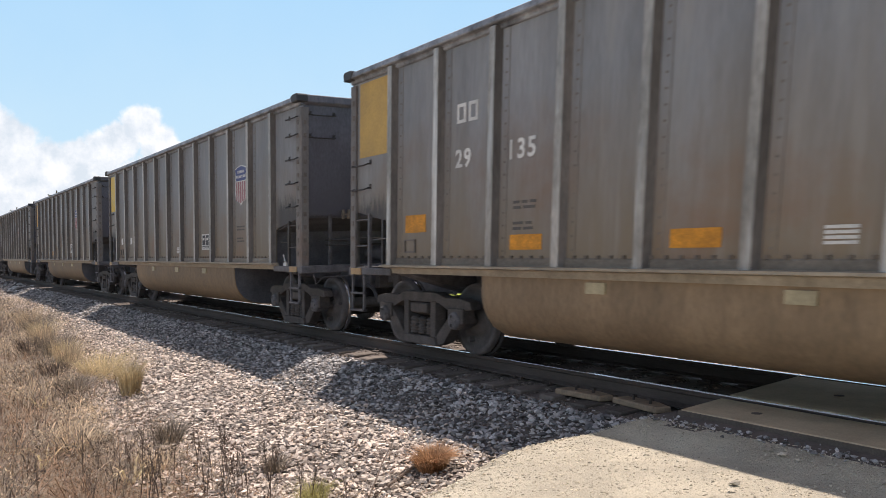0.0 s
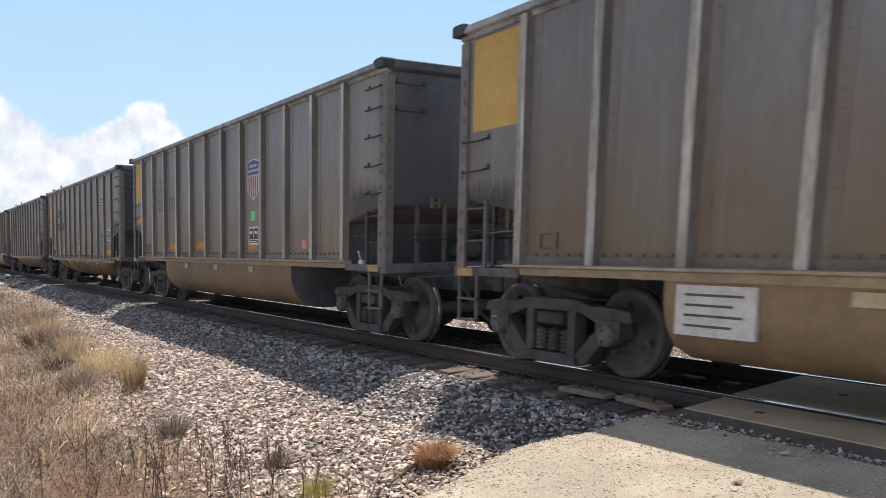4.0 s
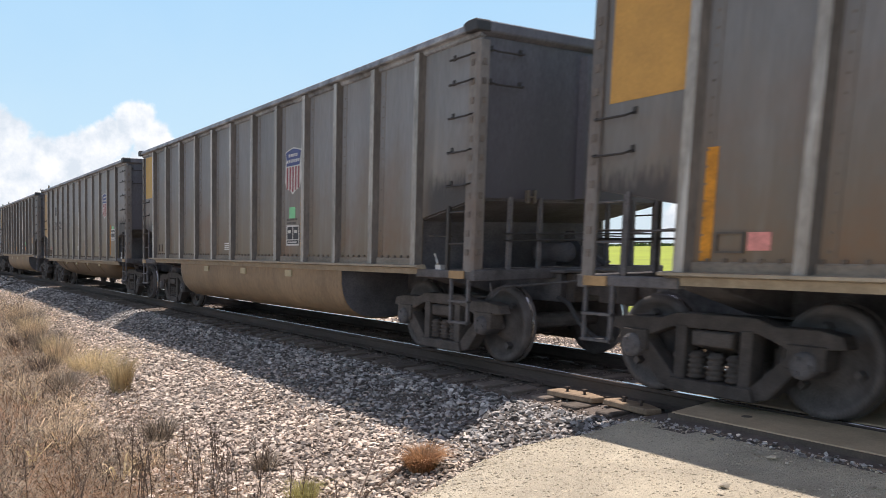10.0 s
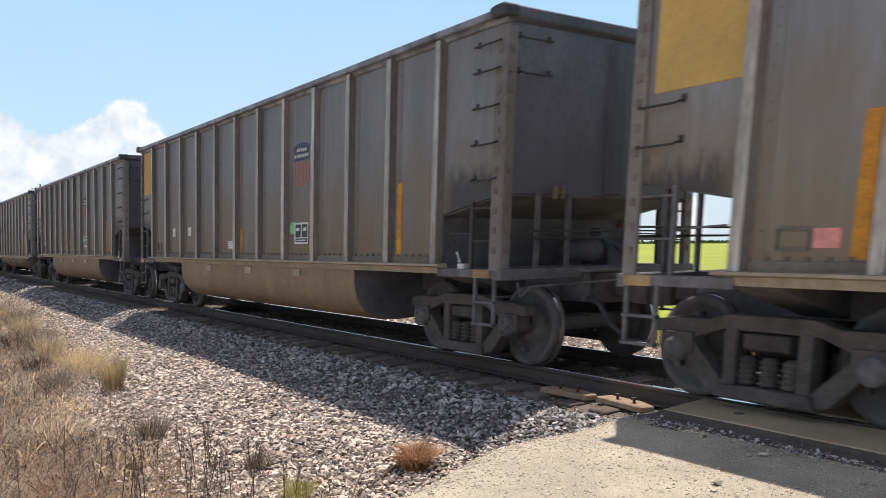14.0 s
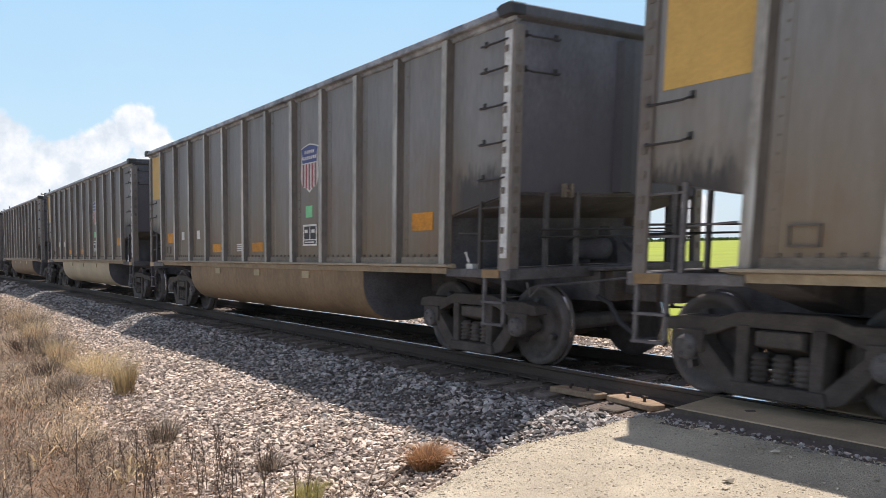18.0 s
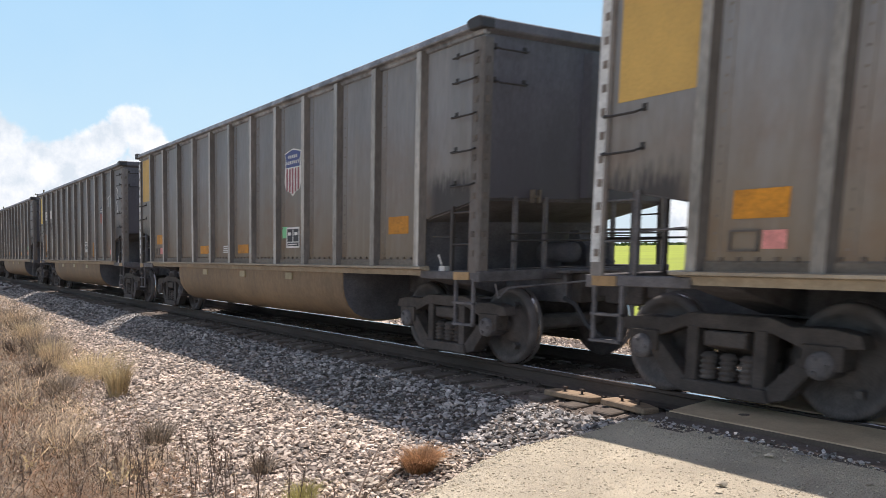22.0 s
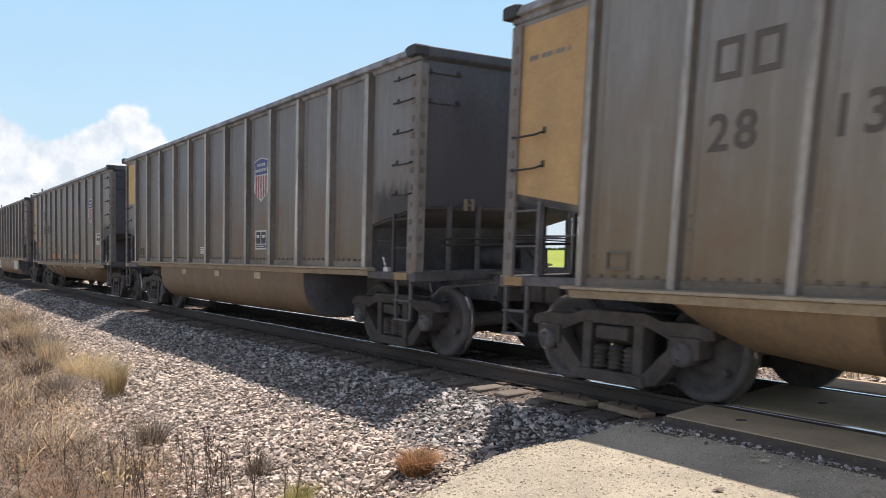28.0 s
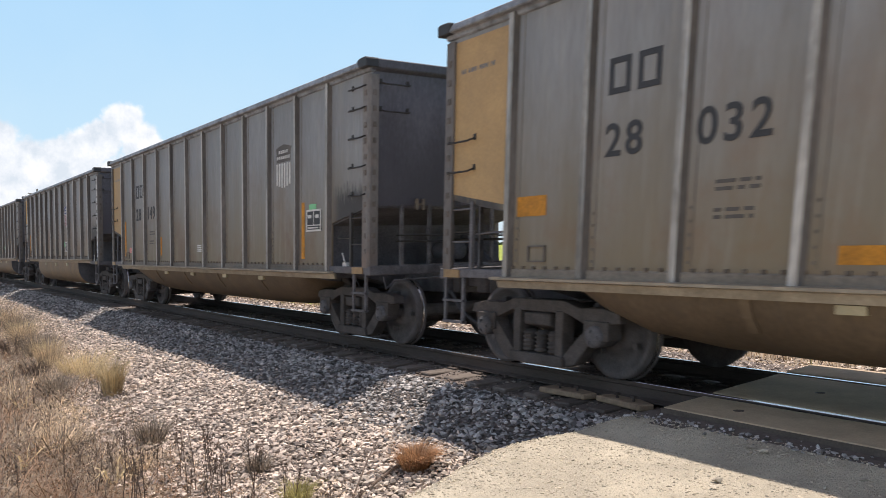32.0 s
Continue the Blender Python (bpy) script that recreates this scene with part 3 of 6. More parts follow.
def rib_bm(sill):
    """A hat-section stake with sloped flanks and a cut-off foot, slimmer on the shallow cars."""
    bm = bmesh.new()
    slim = sill < 1.1
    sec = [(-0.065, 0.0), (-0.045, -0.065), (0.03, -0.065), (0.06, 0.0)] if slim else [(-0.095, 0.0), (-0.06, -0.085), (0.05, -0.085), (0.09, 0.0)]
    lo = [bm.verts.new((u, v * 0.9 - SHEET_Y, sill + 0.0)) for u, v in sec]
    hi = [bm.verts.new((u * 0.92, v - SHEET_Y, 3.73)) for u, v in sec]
    # flanks take the browner material, which paints in the rib's shadow side
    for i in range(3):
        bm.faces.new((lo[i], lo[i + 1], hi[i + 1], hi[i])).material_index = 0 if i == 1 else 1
    bm.faces.new(lo[::-1])
    bm.faces.new(hi)
    bm.faces.new((lo[3], lo[0], hi[0], hi[3]))
    return bm


def tub_profile(kind):
    if kind == "deep":
        return [(-1.46, 1.10), (-1.455, 0.85), (-1.43, 0.70), (-1.37, 0.56), (-1.27, 0.44), (-1.13, 0.36), (-0.95, 0.32), (-0.70, 0.31), (-0.42, 0.33)]
    return [(-1.46, 1.02), (-1.44, 0.90), (-1.38, 0.78), (-1.28, 0.66), (-1.15, 0.55), (-1.00, 0.47), (-0.82, 0.42), (-0.62, 0.40), (-0.42, 0.41)]


def tub_bm(kind, x0, x1):
    bm = bmesh.new()
    prof = tub_profile(kind)
    prof = prof + [(-u, v) for u, v in prof[::-1]]
    top = prof[0][1]
    if kind == "deep":
        stations = [(x0, 0.97), (x0 + 0.06, 1.0), (x1 - 0.06, 1.0), (x1, 0.97)]
    else:
        stations = [(x0, 0.30), (x0 + 0.2, 0.62), (x0 + 0.6, 0.86), (x0 + 1.3, 0.97), (x0 + 2.2, 1.0), (x1 - 2.2, 1.0), (x1 - 1.3, 0.97), (x1 - 0.6, 0.86), (x1 - 0.2, 0.62), (x1, 0.30)]
    rings = [[bm.verts.new((x, u, top - (top - v) * k)) for u, v in prof] for x, k in stations]
    for a, b in zip(rings, rings[1:]):
        for i in range(len(prof) - 1):
            bm.faces.new((a[i], a[i + 1], b[i + 1], b[i])).smooth = True
    # shade on the two end faces, put in as the darker material
    for ring in (rings[0], rings[-1]):
        bm.faces.new(ring).material_index = 1
    return bm


def grab_bm(w):
    """A bent grab iron with its two feet."""
    bm = bmesh.new()
    y = -SHEET_Y
    add_tube(bm, [(-w / 2, y, 0.0), (-w / 2, y - 0.075, -0.02), (-w / 2 + 0.03, y - 0.085, -0.03), (w / 2 - 0.03, y - 0.085, -0.03), (w / 2, y - 0.075, -0.02), (w / 2, y, 0.0)], 0.0115, 6)
    for s in (-1, 1):
        add_box(bm, s * w / 2 - 0.022, s * w / 2 + 0.022, y - 0.012, y, -0.02, 0.045)
    return bm


def side_frame_bm():
    """A cast truck side frame with its two windows, seen from the side: x along the track, z up."""
    bm = bmesh.new()
    y0, y1 = -1.10, -0.94
    arch = [(-1.20, 0.60), (-1.16, 0.70), (-0.95, 0.735), (-0.60, 0.73), (-0.40, 0.79), (0.40, 0.79), (0.60, 0.73), (0.95, 0.735), (1.16, 0.70), (1.20, 0.60)]
    inner = [(-0.72, 0.56), (-0.44, 0.66), (0.44, 0.66), (0.72, 0.56)]
    add_prism(bm, arch + inner[::-1], "y", y0, y1)
    add_prism(bm, [(-0.98, 0.585), (-0.78, 0.575), (-0.38, 0.20), (-0.42, 0.10), (-0.58, 0.14)], "y", y0, y1)
    add_prism(bm, [(0.98, 0.585), (0.78, 0.575), (0.38, 0.20), (0.42, 0.10), (0.58, 0.14)][::-1], "y", y0, y1)
    add_prism(bm, [(-0.46, 0.10), (0.46, 0.10), (0.42, 0.21), (-0.42, 0.21)], "y", y0 - 0.04, y1)
    for s in (-1, 1):
        add_box(bm, s * 0.34 - 0.06, s * 0.34 + 0.06, y0 - 0.01, y1, 0.20, 0.68)
        add_box(bm, s * 0.89 - 0.17, s * 0.89 + 0.17, y0 - 0.03, y1, 0.42, 0.61)
    return bm


def bearing_bm():
    bm = bmesh.new()
    add_lathe(bm, [(-1.17, 0.06), (-1.165, 0.105), (-1.12, 0.115), (-0.92, 0.115)], "y", (0, 0, 0), 16)
    for k in range(3):
        a = k * math.tau / 3
        add_box(bm, 0.065 * math.cos(a) - 0.015, 0.065 * math.cos(a) + 0.015, -1.185, -1.16, 0.065 * math.sin(a) - 0.015, 0.065 * math.sin(a) + 0.015)
    return bm


def spring_bm():
    bm = bmesh.new()
    prof = [(0.21, 0.05)]
    for k in range(5):
        z = 0.225 + k * 0.045
        prof += [(z, 0.066), (z + 0.014, 0.085), (z + 0.028, 0.066)]
    add_lathe(bm, prof + [(0.455, 0.05)], "z", (0, -1.03, 0), 10)
    return bm


def wheelset_bm():
    bm = bmesh.new()
    for s in (-1, 1):
        prof = [(0.675, 0.10), (0.675, 0.18), (0.70, 0.20), (0.705, 0.36), (0.68, 0.385), (0.68, 0.475), (0.70, 0.482), (0.715, 0.460), (0.742, 0.458), (0.82, 0.452), (0.822, 0.385), (0.775, 0.365), (0.765, 0.20), (0.83, 0.17), (0.83, 0.095)]
        mats = [0, 0, 0, 0, 0, 0, 0, 1, 0, 0, 0, 0, 0, 0]
        add_lathe(bm, [(u * s, r) for u, r in prof], "y", (0, 0, 0), 36, mats)
    add_tube(bm, [(0, -1.10, 0), (0, -0.84, 0), (0, -0.7, 0), (0, 0.7, 0), (0, 0.84, 0), (0, 1.10, 0)], [0.075, 0.08, 0.095, 0.09, 0.08, 0.075], 12)
    for a in range(3):
        c, s = math.cos(a * math.tau / 3), math.sin(a * math.tau / 3)
        for y in (-0.845, 0.845):
            add_box(bm, c * 0.28 - 0.03, c * 0.28 + 0.03, min(y, y * 0.9), max(y, y * 0.9), s * 0.28 - 0.03, s * 0.28 + 0.03)
    return bm


def build_truck(car, x, first):
    if first:
        me, frame_me, spring_me, wheel_me, bearing_me = first
    else:
        bm = bmesh.new()
        add_prism(bm, [(-1.12, 0.52), (-1.12, 0.64), (-0.7, 0.70), (0.7, 0.70), (1.12, 0.64), (1.12, 0.52), (0.6, 0.36), (-0.6, 0.36)], "x", -0.21, 0.21)
        for s in (-1, 1):
            add_box(bm, s * 0.36 - 0.07, s * 0.36 + 0.07, -0.66, 0.66, 0.26, 0.50)
        add_box(bm, -0.2, 0.2, -0.60, 0.60, 0.20, 0.36)
        me = finish("truck", bm, M["truck"], 0.01)
        frame_me = finish("side_frame", side_frame_bm(), M["truck"], 0.008)
        spring_me = finish("spring", spring_bm(), M["truck"])
        wheel_me = finish("wheelset", wheelset_bm(), [M["wheel"], M["tread"]])
        bearing_me = finish("bearing", bearing_bm(), M["frame"])
    truck = new("truck", me)
    truck.parent, truck.matrix_basis = car, pose(x, 0, 0)
    tagged(truck, "dusty cast steel truck with two wheelsets")
    for turn in (0, 180):
        o = new("side_frame", frame_me)
        o.parent, o.matrix_basis = truck, pose(0, 0, 0, 0, 0, turn)
        for dx in (-0.2, 0.0, 0.2):
            o = new("spring", spring_me)
            o.parent, o.matrix_basis = truck, pose(dx, 0, 0, 0, 0, turn)
        for dx in (-0.89, 0.89):
            o = new("bearing", bearing_me)
            o.parent, o.matrix_basis = truck, pose(dx, 0, 0.457, 0, 0, turn)
    for dx in (-0.89, 0.89):
        w = new("wheelset", wheel_me)
        w.parent, w.matrix_basis = truck, pose(dx, 0, 0.457)
    return me, frame_me, spring_me, wheel_me, bearing_me


def build_car(kind):
    """One coal gondola with two bathtub bellies. Its near side is -y, its rear end +x."""
    car = new("coal_gondola")
    sill = 1.15 if kind == "deep" else 1.03
    tagged(car, "dusty grey aluminium coal gondola with deep tan bathtub belly" if kind == "deep" else "dusty grey-brown coal gondola with shallow rounded belly", "coal car", "cars of the coal train")
    coat = M["side" if kind == "deep" else "plain_side"]
    p = part("side_panel", side_panel_bm(sill), coat, car)
    again(p, MIRROR)
    first = None
    for turn in (0, 180):
        for x in RIB_X:
            if first is None:
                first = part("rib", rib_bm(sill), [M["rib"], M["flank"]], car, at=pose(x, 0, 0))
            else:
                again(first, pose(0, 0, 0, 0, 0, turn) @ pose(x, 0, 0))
    bm = bmesh.new()
    for i in range(74):
        x = -5.95 + i * 11.9 / 73
        add_box(bm, x - 0.019, x + 0.019, -SHEET_Y - 0.018, -SHEET_Y, sill + 0.098, sill + 0.128)
    tagged(part("rivet", bm, M["rivet"], car), kind="stuff")
    # lap joints of the sheets beside the ribs, with their heads rusted
    bm = bmesh.new()
    for x in RIB_X[:-1]:
        if kind == "deep":
            add_box(bm, x + 0.205, x + 0.212, -SHEET_Y - 0.004, -SHEET_Y + 0.002, sill + 0.14, 3.70)
            for i in range(17):
                z = sill + 0.18 + i * (3.45 - sill) / 17
                add_box(bm, x + 0.150, x + 0.169, -SHEET_Y - 0.007, -SHEET_Y + 0.002, z - 0.010, z + 0.010)
        else:
            add_box(bm, x + 0.135, x + 0.142, -SHEET_Y - 0.004, -SHEET_Y + 0.002, sill + 0.14, 3.70)
            for i in range(5):
                z = sill + 0.18 + i * 0.11
                add_box(bm, x + 0.095, x + 0.118, -SHEET_Y - 0.008, -SHEET_Y + 0.002, z - 0.013, z + 0.013)
    tagged(part("lap_seam", bm, M["seam"], car, "rust-stained lap joints beside the ribs"), kind="stuff")
    # foot angle along the lower edge of the sheets, behind the ribs
    bm = bmesh.new()
    add_prism(bm, [(-SHEET_Y - 0.016, sill + 0.018), (-SHEET_Y - 0.016, sill + 0.085), (-SHEET_Y - 0.004, sill + 0.10), (-SHEET_Y + 0.002, sill + 0.10), (-SHEET_Y + 0.002, sill + 0.018)], "x", -6.0, 6.0)
    part("foot_angle", bm, M["foot"], car, "dusty foot angle along the side sheets")
    # top chord: a box rim with a slightly sagging outer face
    bm = bmesh.new()
    add_prism(bm, [(-1.615, 3.748), (-1.602, 3.832), (-1.44, 3.838), (-1.44, 3.69), (-1.528, 3.69), (-1.54, 3.742)], "x", -END_X - 0.02, END_X + 0.02)
    p = part("top_chord", bm, M["rim"], car, "scuffed blue-grey top chord", 0.012)
    again(p, MIRROR)
    bm = bmesh.new()
    add_prism(bm, [(END_X - 0.12, 3.70), (END_X - 0.12, 3.862), (END_X + 0.07, 3.855), (END_X + 0.07, 3.74), (END_X, 3.70)], "y", -1.5, 1.5)
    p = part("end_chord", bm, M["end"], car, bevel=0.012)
    again(p, MIRROR)
    first = None
    for sx in (0, 180):
        for sy in (-1, 1):
            if first is None:
                bm = bmesh.new()
                add_prism(bm, [(END_X - 0.14, 3.735), (END_X - 0.20, 3.842), (END_X - 0.12, 3.866), (END_X + 0.04, 3.868), (END_X + 0.078, 3.85), (END_X + 0.078, 3.735)], "y", -1.62, -1.42)
                first = part("corner_cap", bm, M["black"], car, "black rounded corner cap", 0.012)
            else:
                m = pose(0, 0, 0, 0, 0, sx)
                again(first, m @ (pose(0, 0, 0) if sy < 0 else Matrix.Diagonal((1, -1, 1, 1))))
    # side sill ledge
    bm = bmesh.new()
    add_prism(bm, [(-1.625, sill - 0.012), (-1.625, sill + 0.012), (-1.50, sill + 0.02), (-1.47, sill - 0.10), (-1.50, sill - 0.10), (-1.52, sill - 0.03)], "x", -6.2, 6.2)
    p = part("side_sill", bm, M["sill"], car, "dusty pale side sill ledge")
    again(p, MIRROR)
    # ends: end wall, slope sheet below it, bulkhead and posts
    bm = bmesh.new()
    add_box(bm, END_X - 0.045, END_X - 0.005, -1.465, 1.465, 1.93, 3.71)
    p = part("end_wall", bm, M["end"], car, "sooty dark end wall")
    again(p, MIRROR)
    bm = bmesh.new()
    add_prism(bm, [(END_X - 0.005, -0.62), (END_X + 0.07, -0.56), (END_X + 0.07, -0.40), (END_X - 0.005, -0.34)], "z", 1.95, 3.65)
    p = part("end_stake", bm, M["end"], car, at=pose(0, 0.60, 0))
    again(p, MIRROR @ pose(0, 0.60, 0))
    bm = bmesh.new()
    add_prism(bm, [(6.02, 1.70), (END_X - 0.05, 1.90), (END_X - 0.05, 1.935), (6.02, 1.735)], "y", -1.46, 1.46)
    p = part("slope_sheet", bm, M["soot"], car)
    again(p, MIRROR)
    bm = bmesh.new()
    add_box(bm, 5.93, 5.98, -1.455, 1.455, sill - 0.1, 1.735)
    p = part("bulkhead", bm, M["soot"], car)
    again(p, MIRROR)
    box_part("floor_plate", (-5.93, 5.93, -1.455, 1.455, sill - 0.1, sill - 0.06), M["soot"], car)
    first = None
    for sx in (0, 180):
        for sy in (-1, 1):
            if first is None:
                bm = bmesh.new()
                add_prism(bm, [(END_X - 0.15, -1.535), (END_X - 0.005, -1.535), (END_X + 0.02, -1.51), (END_X + 0.02, -1.39), (END_X - 0.02, -1.39), (END_X - 0.02, -1.50), (END_X - 0.15, -1.50)], "z", 1.10, 3.66)
                for i in range(11):
                    z = 1.32 + i * 0.21
                    add_box(bm, END_X - 0.105, END_X - 0.05, -1.546, -1.535, z - 0.035, z + 0.035, 1)
                    add_box(bm, END_X + 0.02, END_X + 0.032, -1.48, -1.43, z - 0.035, z + 0.035, 1)
                first = part("corner_post", bm, [M["post"], M["plate"]], car)
            else:
                again(first, pose(0, 0, 0, 0, 0, sx) @ (pose(0, 0, 0) if sy < 0 else Matrix.Diagonal((1, -1, 1, 1))))
    # under frame
    bm = bmesh.new()
    add_box(bm, -7.35, 7.35, -0.33, 0.33, 0.72, 1.06)
    for s in (-1, 1):
        add_prism(bm, [(-1.42, 1.05), (-0.33, 0.74), (0.33, 0.74), (1.42, 1.05), (1.42, 1.10), (-1.42, 1.10)], "x", s * 6.0 - 0.22, s * 6.0 + 0.22)
    part("centre_sill", bm, M["frame"], car, "grimy black centre sill", 0.01)
    bm = bmesh.new()
    add_box(bm, END_X - 0.09, END_X + 0.06, -1.53, 1.53, 1.0, 1.12)
    add_box(bm, 6.05, END_X - 0.05, -1.53, -1.42, 1.02, 1.115)
    add_box(bm, 6.05, END_X - 0.05, 1.42, 1.53, 1.02, 1.115)
    add_box(bm, END_X - 0.35, END_X + 0.30, -0.42, 0.42, 1.065, 1.10)
    p = part("end_sill", bm, M["frame"], car, "", 0.008)
    again(p, MIRROR)
    bm = bmesh.new()
    add_box(bm, END_X - 0.42, END_X - 0.12, -1.545, -1.535, 1.02, 1.11)
    p = part("reflector", bm, M["amber"], car, "small amber sill reflector")
    again(p, MIRROR)
    again(p, pose(-14.06 + 0.12, 0, 0))
    # ladder in the open corner: stile and two rungs
    ladders = []
    for key in ("side", "frame"):
        bm = bmesh.new()
        add_box(bm, 6.66, 6.705, -1.52, -1.48, 1.10, 1.86)
        for z in (1.42, 1.78):
            add_tube(bm, [(6.68, -1.50, z), (END_X - 0.08, -1.50, z)], 0.012, 6)
        add_tube(bm, [(6.2, -1.45, 1.52), (6.68, -1.45, 1.50)], 0.010, 5)
        ladders.append(part("corner_ladder", bm, M[key], car, "small ladder in the open corner"))
    ladders[1].matrix_basis = Matrix.Diagonal((-1, 1, 1, 1))
    again(ladders[1], MIRROR)
    again(ladders[0], Matrix.Diagonal((1, -1, 1, 1)))
    # end platform bars, seen through the gap between cars
    bm = bmesh.new()
    add_box(bm, END_X - 0.03, END_X + 0.01, -0.025, 0.025, 1.1, 1.95)
    p = part("platform_post", bm, M["frame"], car, at=pose(0, -1.0, 0))
    for y in (-0.55, 0.55, 1.0):
        again(p, pose(0, y, 0))
    for y in (-1.0, -0.55, 0.55, 1.0):
        again(p, MIRROR @ pose(0, y, 0))
    bm = bmesh.new()
    add_tube(bm, [(END_X + 0.02, -1.10, 1.45), (END_X + 0.02, 1.45, 1.45)], 0.012, 6)
    p = part("platform_rail", bm, M["grab"], car)
    again(p, pose(0, 0, 0.08))
    again(p, MIRROR)
    again(p, MIRROR @ pose(0, 0, 0.08))
    # step below the corner
    bm = bmesh.new()
    for dx in (-0.34, 0.0):
        add_box(bm, END_X - 0.06 + dx - 0.02, END_X - 0.06 + dx + 0.02, -1.53, -1.50, 0.50, 1.02)
    for z in (0.52, 0.76):
        add_box(bm, END_X - 0.42, END_X - 0.04, -1.55, -1.48, z - 0.012, z + 0.012)
    p = part("sill_step", bm, M["frame"], car)
    again(p, MIRROR)
    again(p, Matrix.Diagonal((-1, 1, 1, 1)))
    again(p, Matrix.Diagonal((1, -1, 1, 1)))
    # grab irons: four at the rear corner of the near side, two at the front
    first = None
    for turn in (0, 180):
        for x, zs in ((6.92, (2.10, 2.48, 2.87, 3.25, 3.53)), (-6.88, (2.22, 2.55))):
            for z in zs:
                m = pose(0, 0, 0, 0, 0, turn) @ pose(x, 0, z)
                if first is None:
                    first = part("grab_iron", grab_bm(0.42), M["grab"], car, "black bent grab iron", at=m)
                else:
                    again(first, m)
    for sx in (0, 180):
        for z in (3.20, 3.56):
            again(first, pose(0, 0, 0, 0, 0, sx) @ pose(END_X - SHEET_Y, -1.15, z, 0, 0, 90))
    bm = bmesh.new()
    for y in (-0.78, -0.68):
        add_box(bm, END_X + 0.0, END_X + 0.05, y - 0.016, y + 0.016, 1.88, 2.03)
    add_box(bm, END_X + 0.01, END_X + 0.04, -0.78, -0.68, 1.94, 1.965)
    part("end_bracket", bm, M["foot"], car, "pale bracket on the end wall")
    bm = bmesh.new()
    for b in ((-5.72, -5.46, sill + 0.17, sill + 0.185), (-5.72, -5.46, sill + 0.32, sill + 0.335), (-5.72, -5.705, sill + 0.185, sill + 0.32), (-5.475, -5.46, sill + 0.185, sill + 0.32)):
        add_box(bm, b[0], b[1], -SHEET_Y - 0.02, -SHEET_Y, b[2], b[3])
    part("card_holder", bm, M["flank"], car, "small rusty card holder frame")
    # coupler, air hose and cut lever
    bm = bmesh.new()
    add_box(bm, 7.3, 7.86, -0.08, 0.08, 0.80, 0.95)
    add_prism(bm, [(7.82, -0.17), (8.06, -0.20), (8.12, -0.05), (8.00, 0.02), (8.09, 0.16), (7.98, 0.22), (7.82, 0.15)], "z", 0.73, 1.02)
    add_box(bm, 7.35, 7.5, -0.25, 0.25, 0.72, 1.06)
    p = part("coupler", bm, M["truck"], car, "rusty knuckle coupler", 0.012)
    again(p, MIRROR)
    bm = bmesh.new()
    add_tube(bm, [(7.42, -0.42, 0.78), (7.6, -0.42, 0.72), (7.75, -0.38, 0.5), (7.92, -0.28, 0.34), (8.08, -0.16, 0.33)], 0.028, 8)
    p = part("air_hose", bm, M["black"], car, "black rubber air hose")
    again(p, MIRROR)
    bm = bmesh.new()
    add_tube(bm, [(7.32, -1.35, 0.98), (7.34, -1.32, 0.82), (7.36, -1.2, 0.93), (7.4, -0.5, 0.95), (7.8, -0.2, 1.0)], 0.013, 6)
    p = part("cut_lever", bm, M["frame"], car)
    again(p, MIRROR)
    # brake gear on the front platform
    bm = bmesh.new()
    add_lathe(bm, [(-0.42, 0.05), (-0.40, 0.19), (0.40, 0.19), (0.42, 0.05)], "x", (-6.62, 0.55, 1.36), 16)
    part("air_reservoir", bm, M["frame"], car, "black brake air reservoir")
    bm = bmesh.new()
    add_box(bm, -7.12, -6.82, 0.75, 1.2, 1.10, 1.40)
    add_lathe(bm, [(-0.16, 0.05), (-0.15, 0.12), (0.15, 0.12), (0.16, 0.05)], "y", (-6.95, 0.95, 1.48), 12)
    part("brake_valve", bm, M["frame"], car, "dark brake valve on the end platform", 0.012)
    bm = bmesh.new()
    add_tube(bm, [(-6.85, 1.0, 1.2), (-6.7, 1.05, 1.32), (-6.55, 1.1, 1.30), (-6.45, 1.1, 1.12)], 0.03, 6)
    part("brake_pipe", bm, M["black"], car)
    bm = bmesh.new()
    add_prism(bm, [(6.30, 1.12), (6.78, 1.12), (6.76, 1.38), (6.66, 1.46), (6.62, 1.58), (6.46, 1.58), (6.42, 1.44), (6.30, 1.38)], "y", 0.52, 1.02)
    add_lathe(bm, [(-0.30, 0.04), (-0.28, 0.13), (0.28, 0.13), (0.30, 0.04)], "x", (6.60, 0.20, 1.30), 14)
    add_tube(bm, [(6.55, 0.7, 1.5), (7.0, 0.6, 1.22), (7.25, 0.5, 1.15)], 0.03, 6)
    part("brake_gear", bm, M["soot"], car, "black brake gear on the rear platform")
    bm = bmesh.new()
    add_tube(bm, [(6.34, -1.40, 1.12), (6.42, -1.47, 1.2), (6.36, -1.47, 1.30)], 0.014, 6)
    add_box(bm, 6.42, 6.54, -1.50, -1.42, 1.10, 1.17)
    part("release_rod", bm, M["white"], car, "pale bleed rod handle")
    # bellies
    if kind == "deep":
        x0, x1 = -4.10, 3.88
        part("tub", tub_bm(kind, x0, x1), [M["tub"], M["soot"]], car, "tan dusty bathtub belly")
    else:
        x0, x1 = -5.1, 5.1
        part("tub", tub_bm(kind, x0, x1), [M["brown_tub"], M["soot"]], car, "shallow brown rounded belly")
        first = None
        for x in (-3.2, -1.05, 1.05, 3.2):
            if first is None:
                bm = bmesh.new()
                add_prism(bm, [(-1.475, 1.0), (-1.455, 0.90), (-1.395, 0.775), (-1.295, 0.65), (-1.27, 0.67), (-1.37, 0.79), (-1.43, 0.91), (-1.45, 1.0)], "x", -0.05, 0.05)
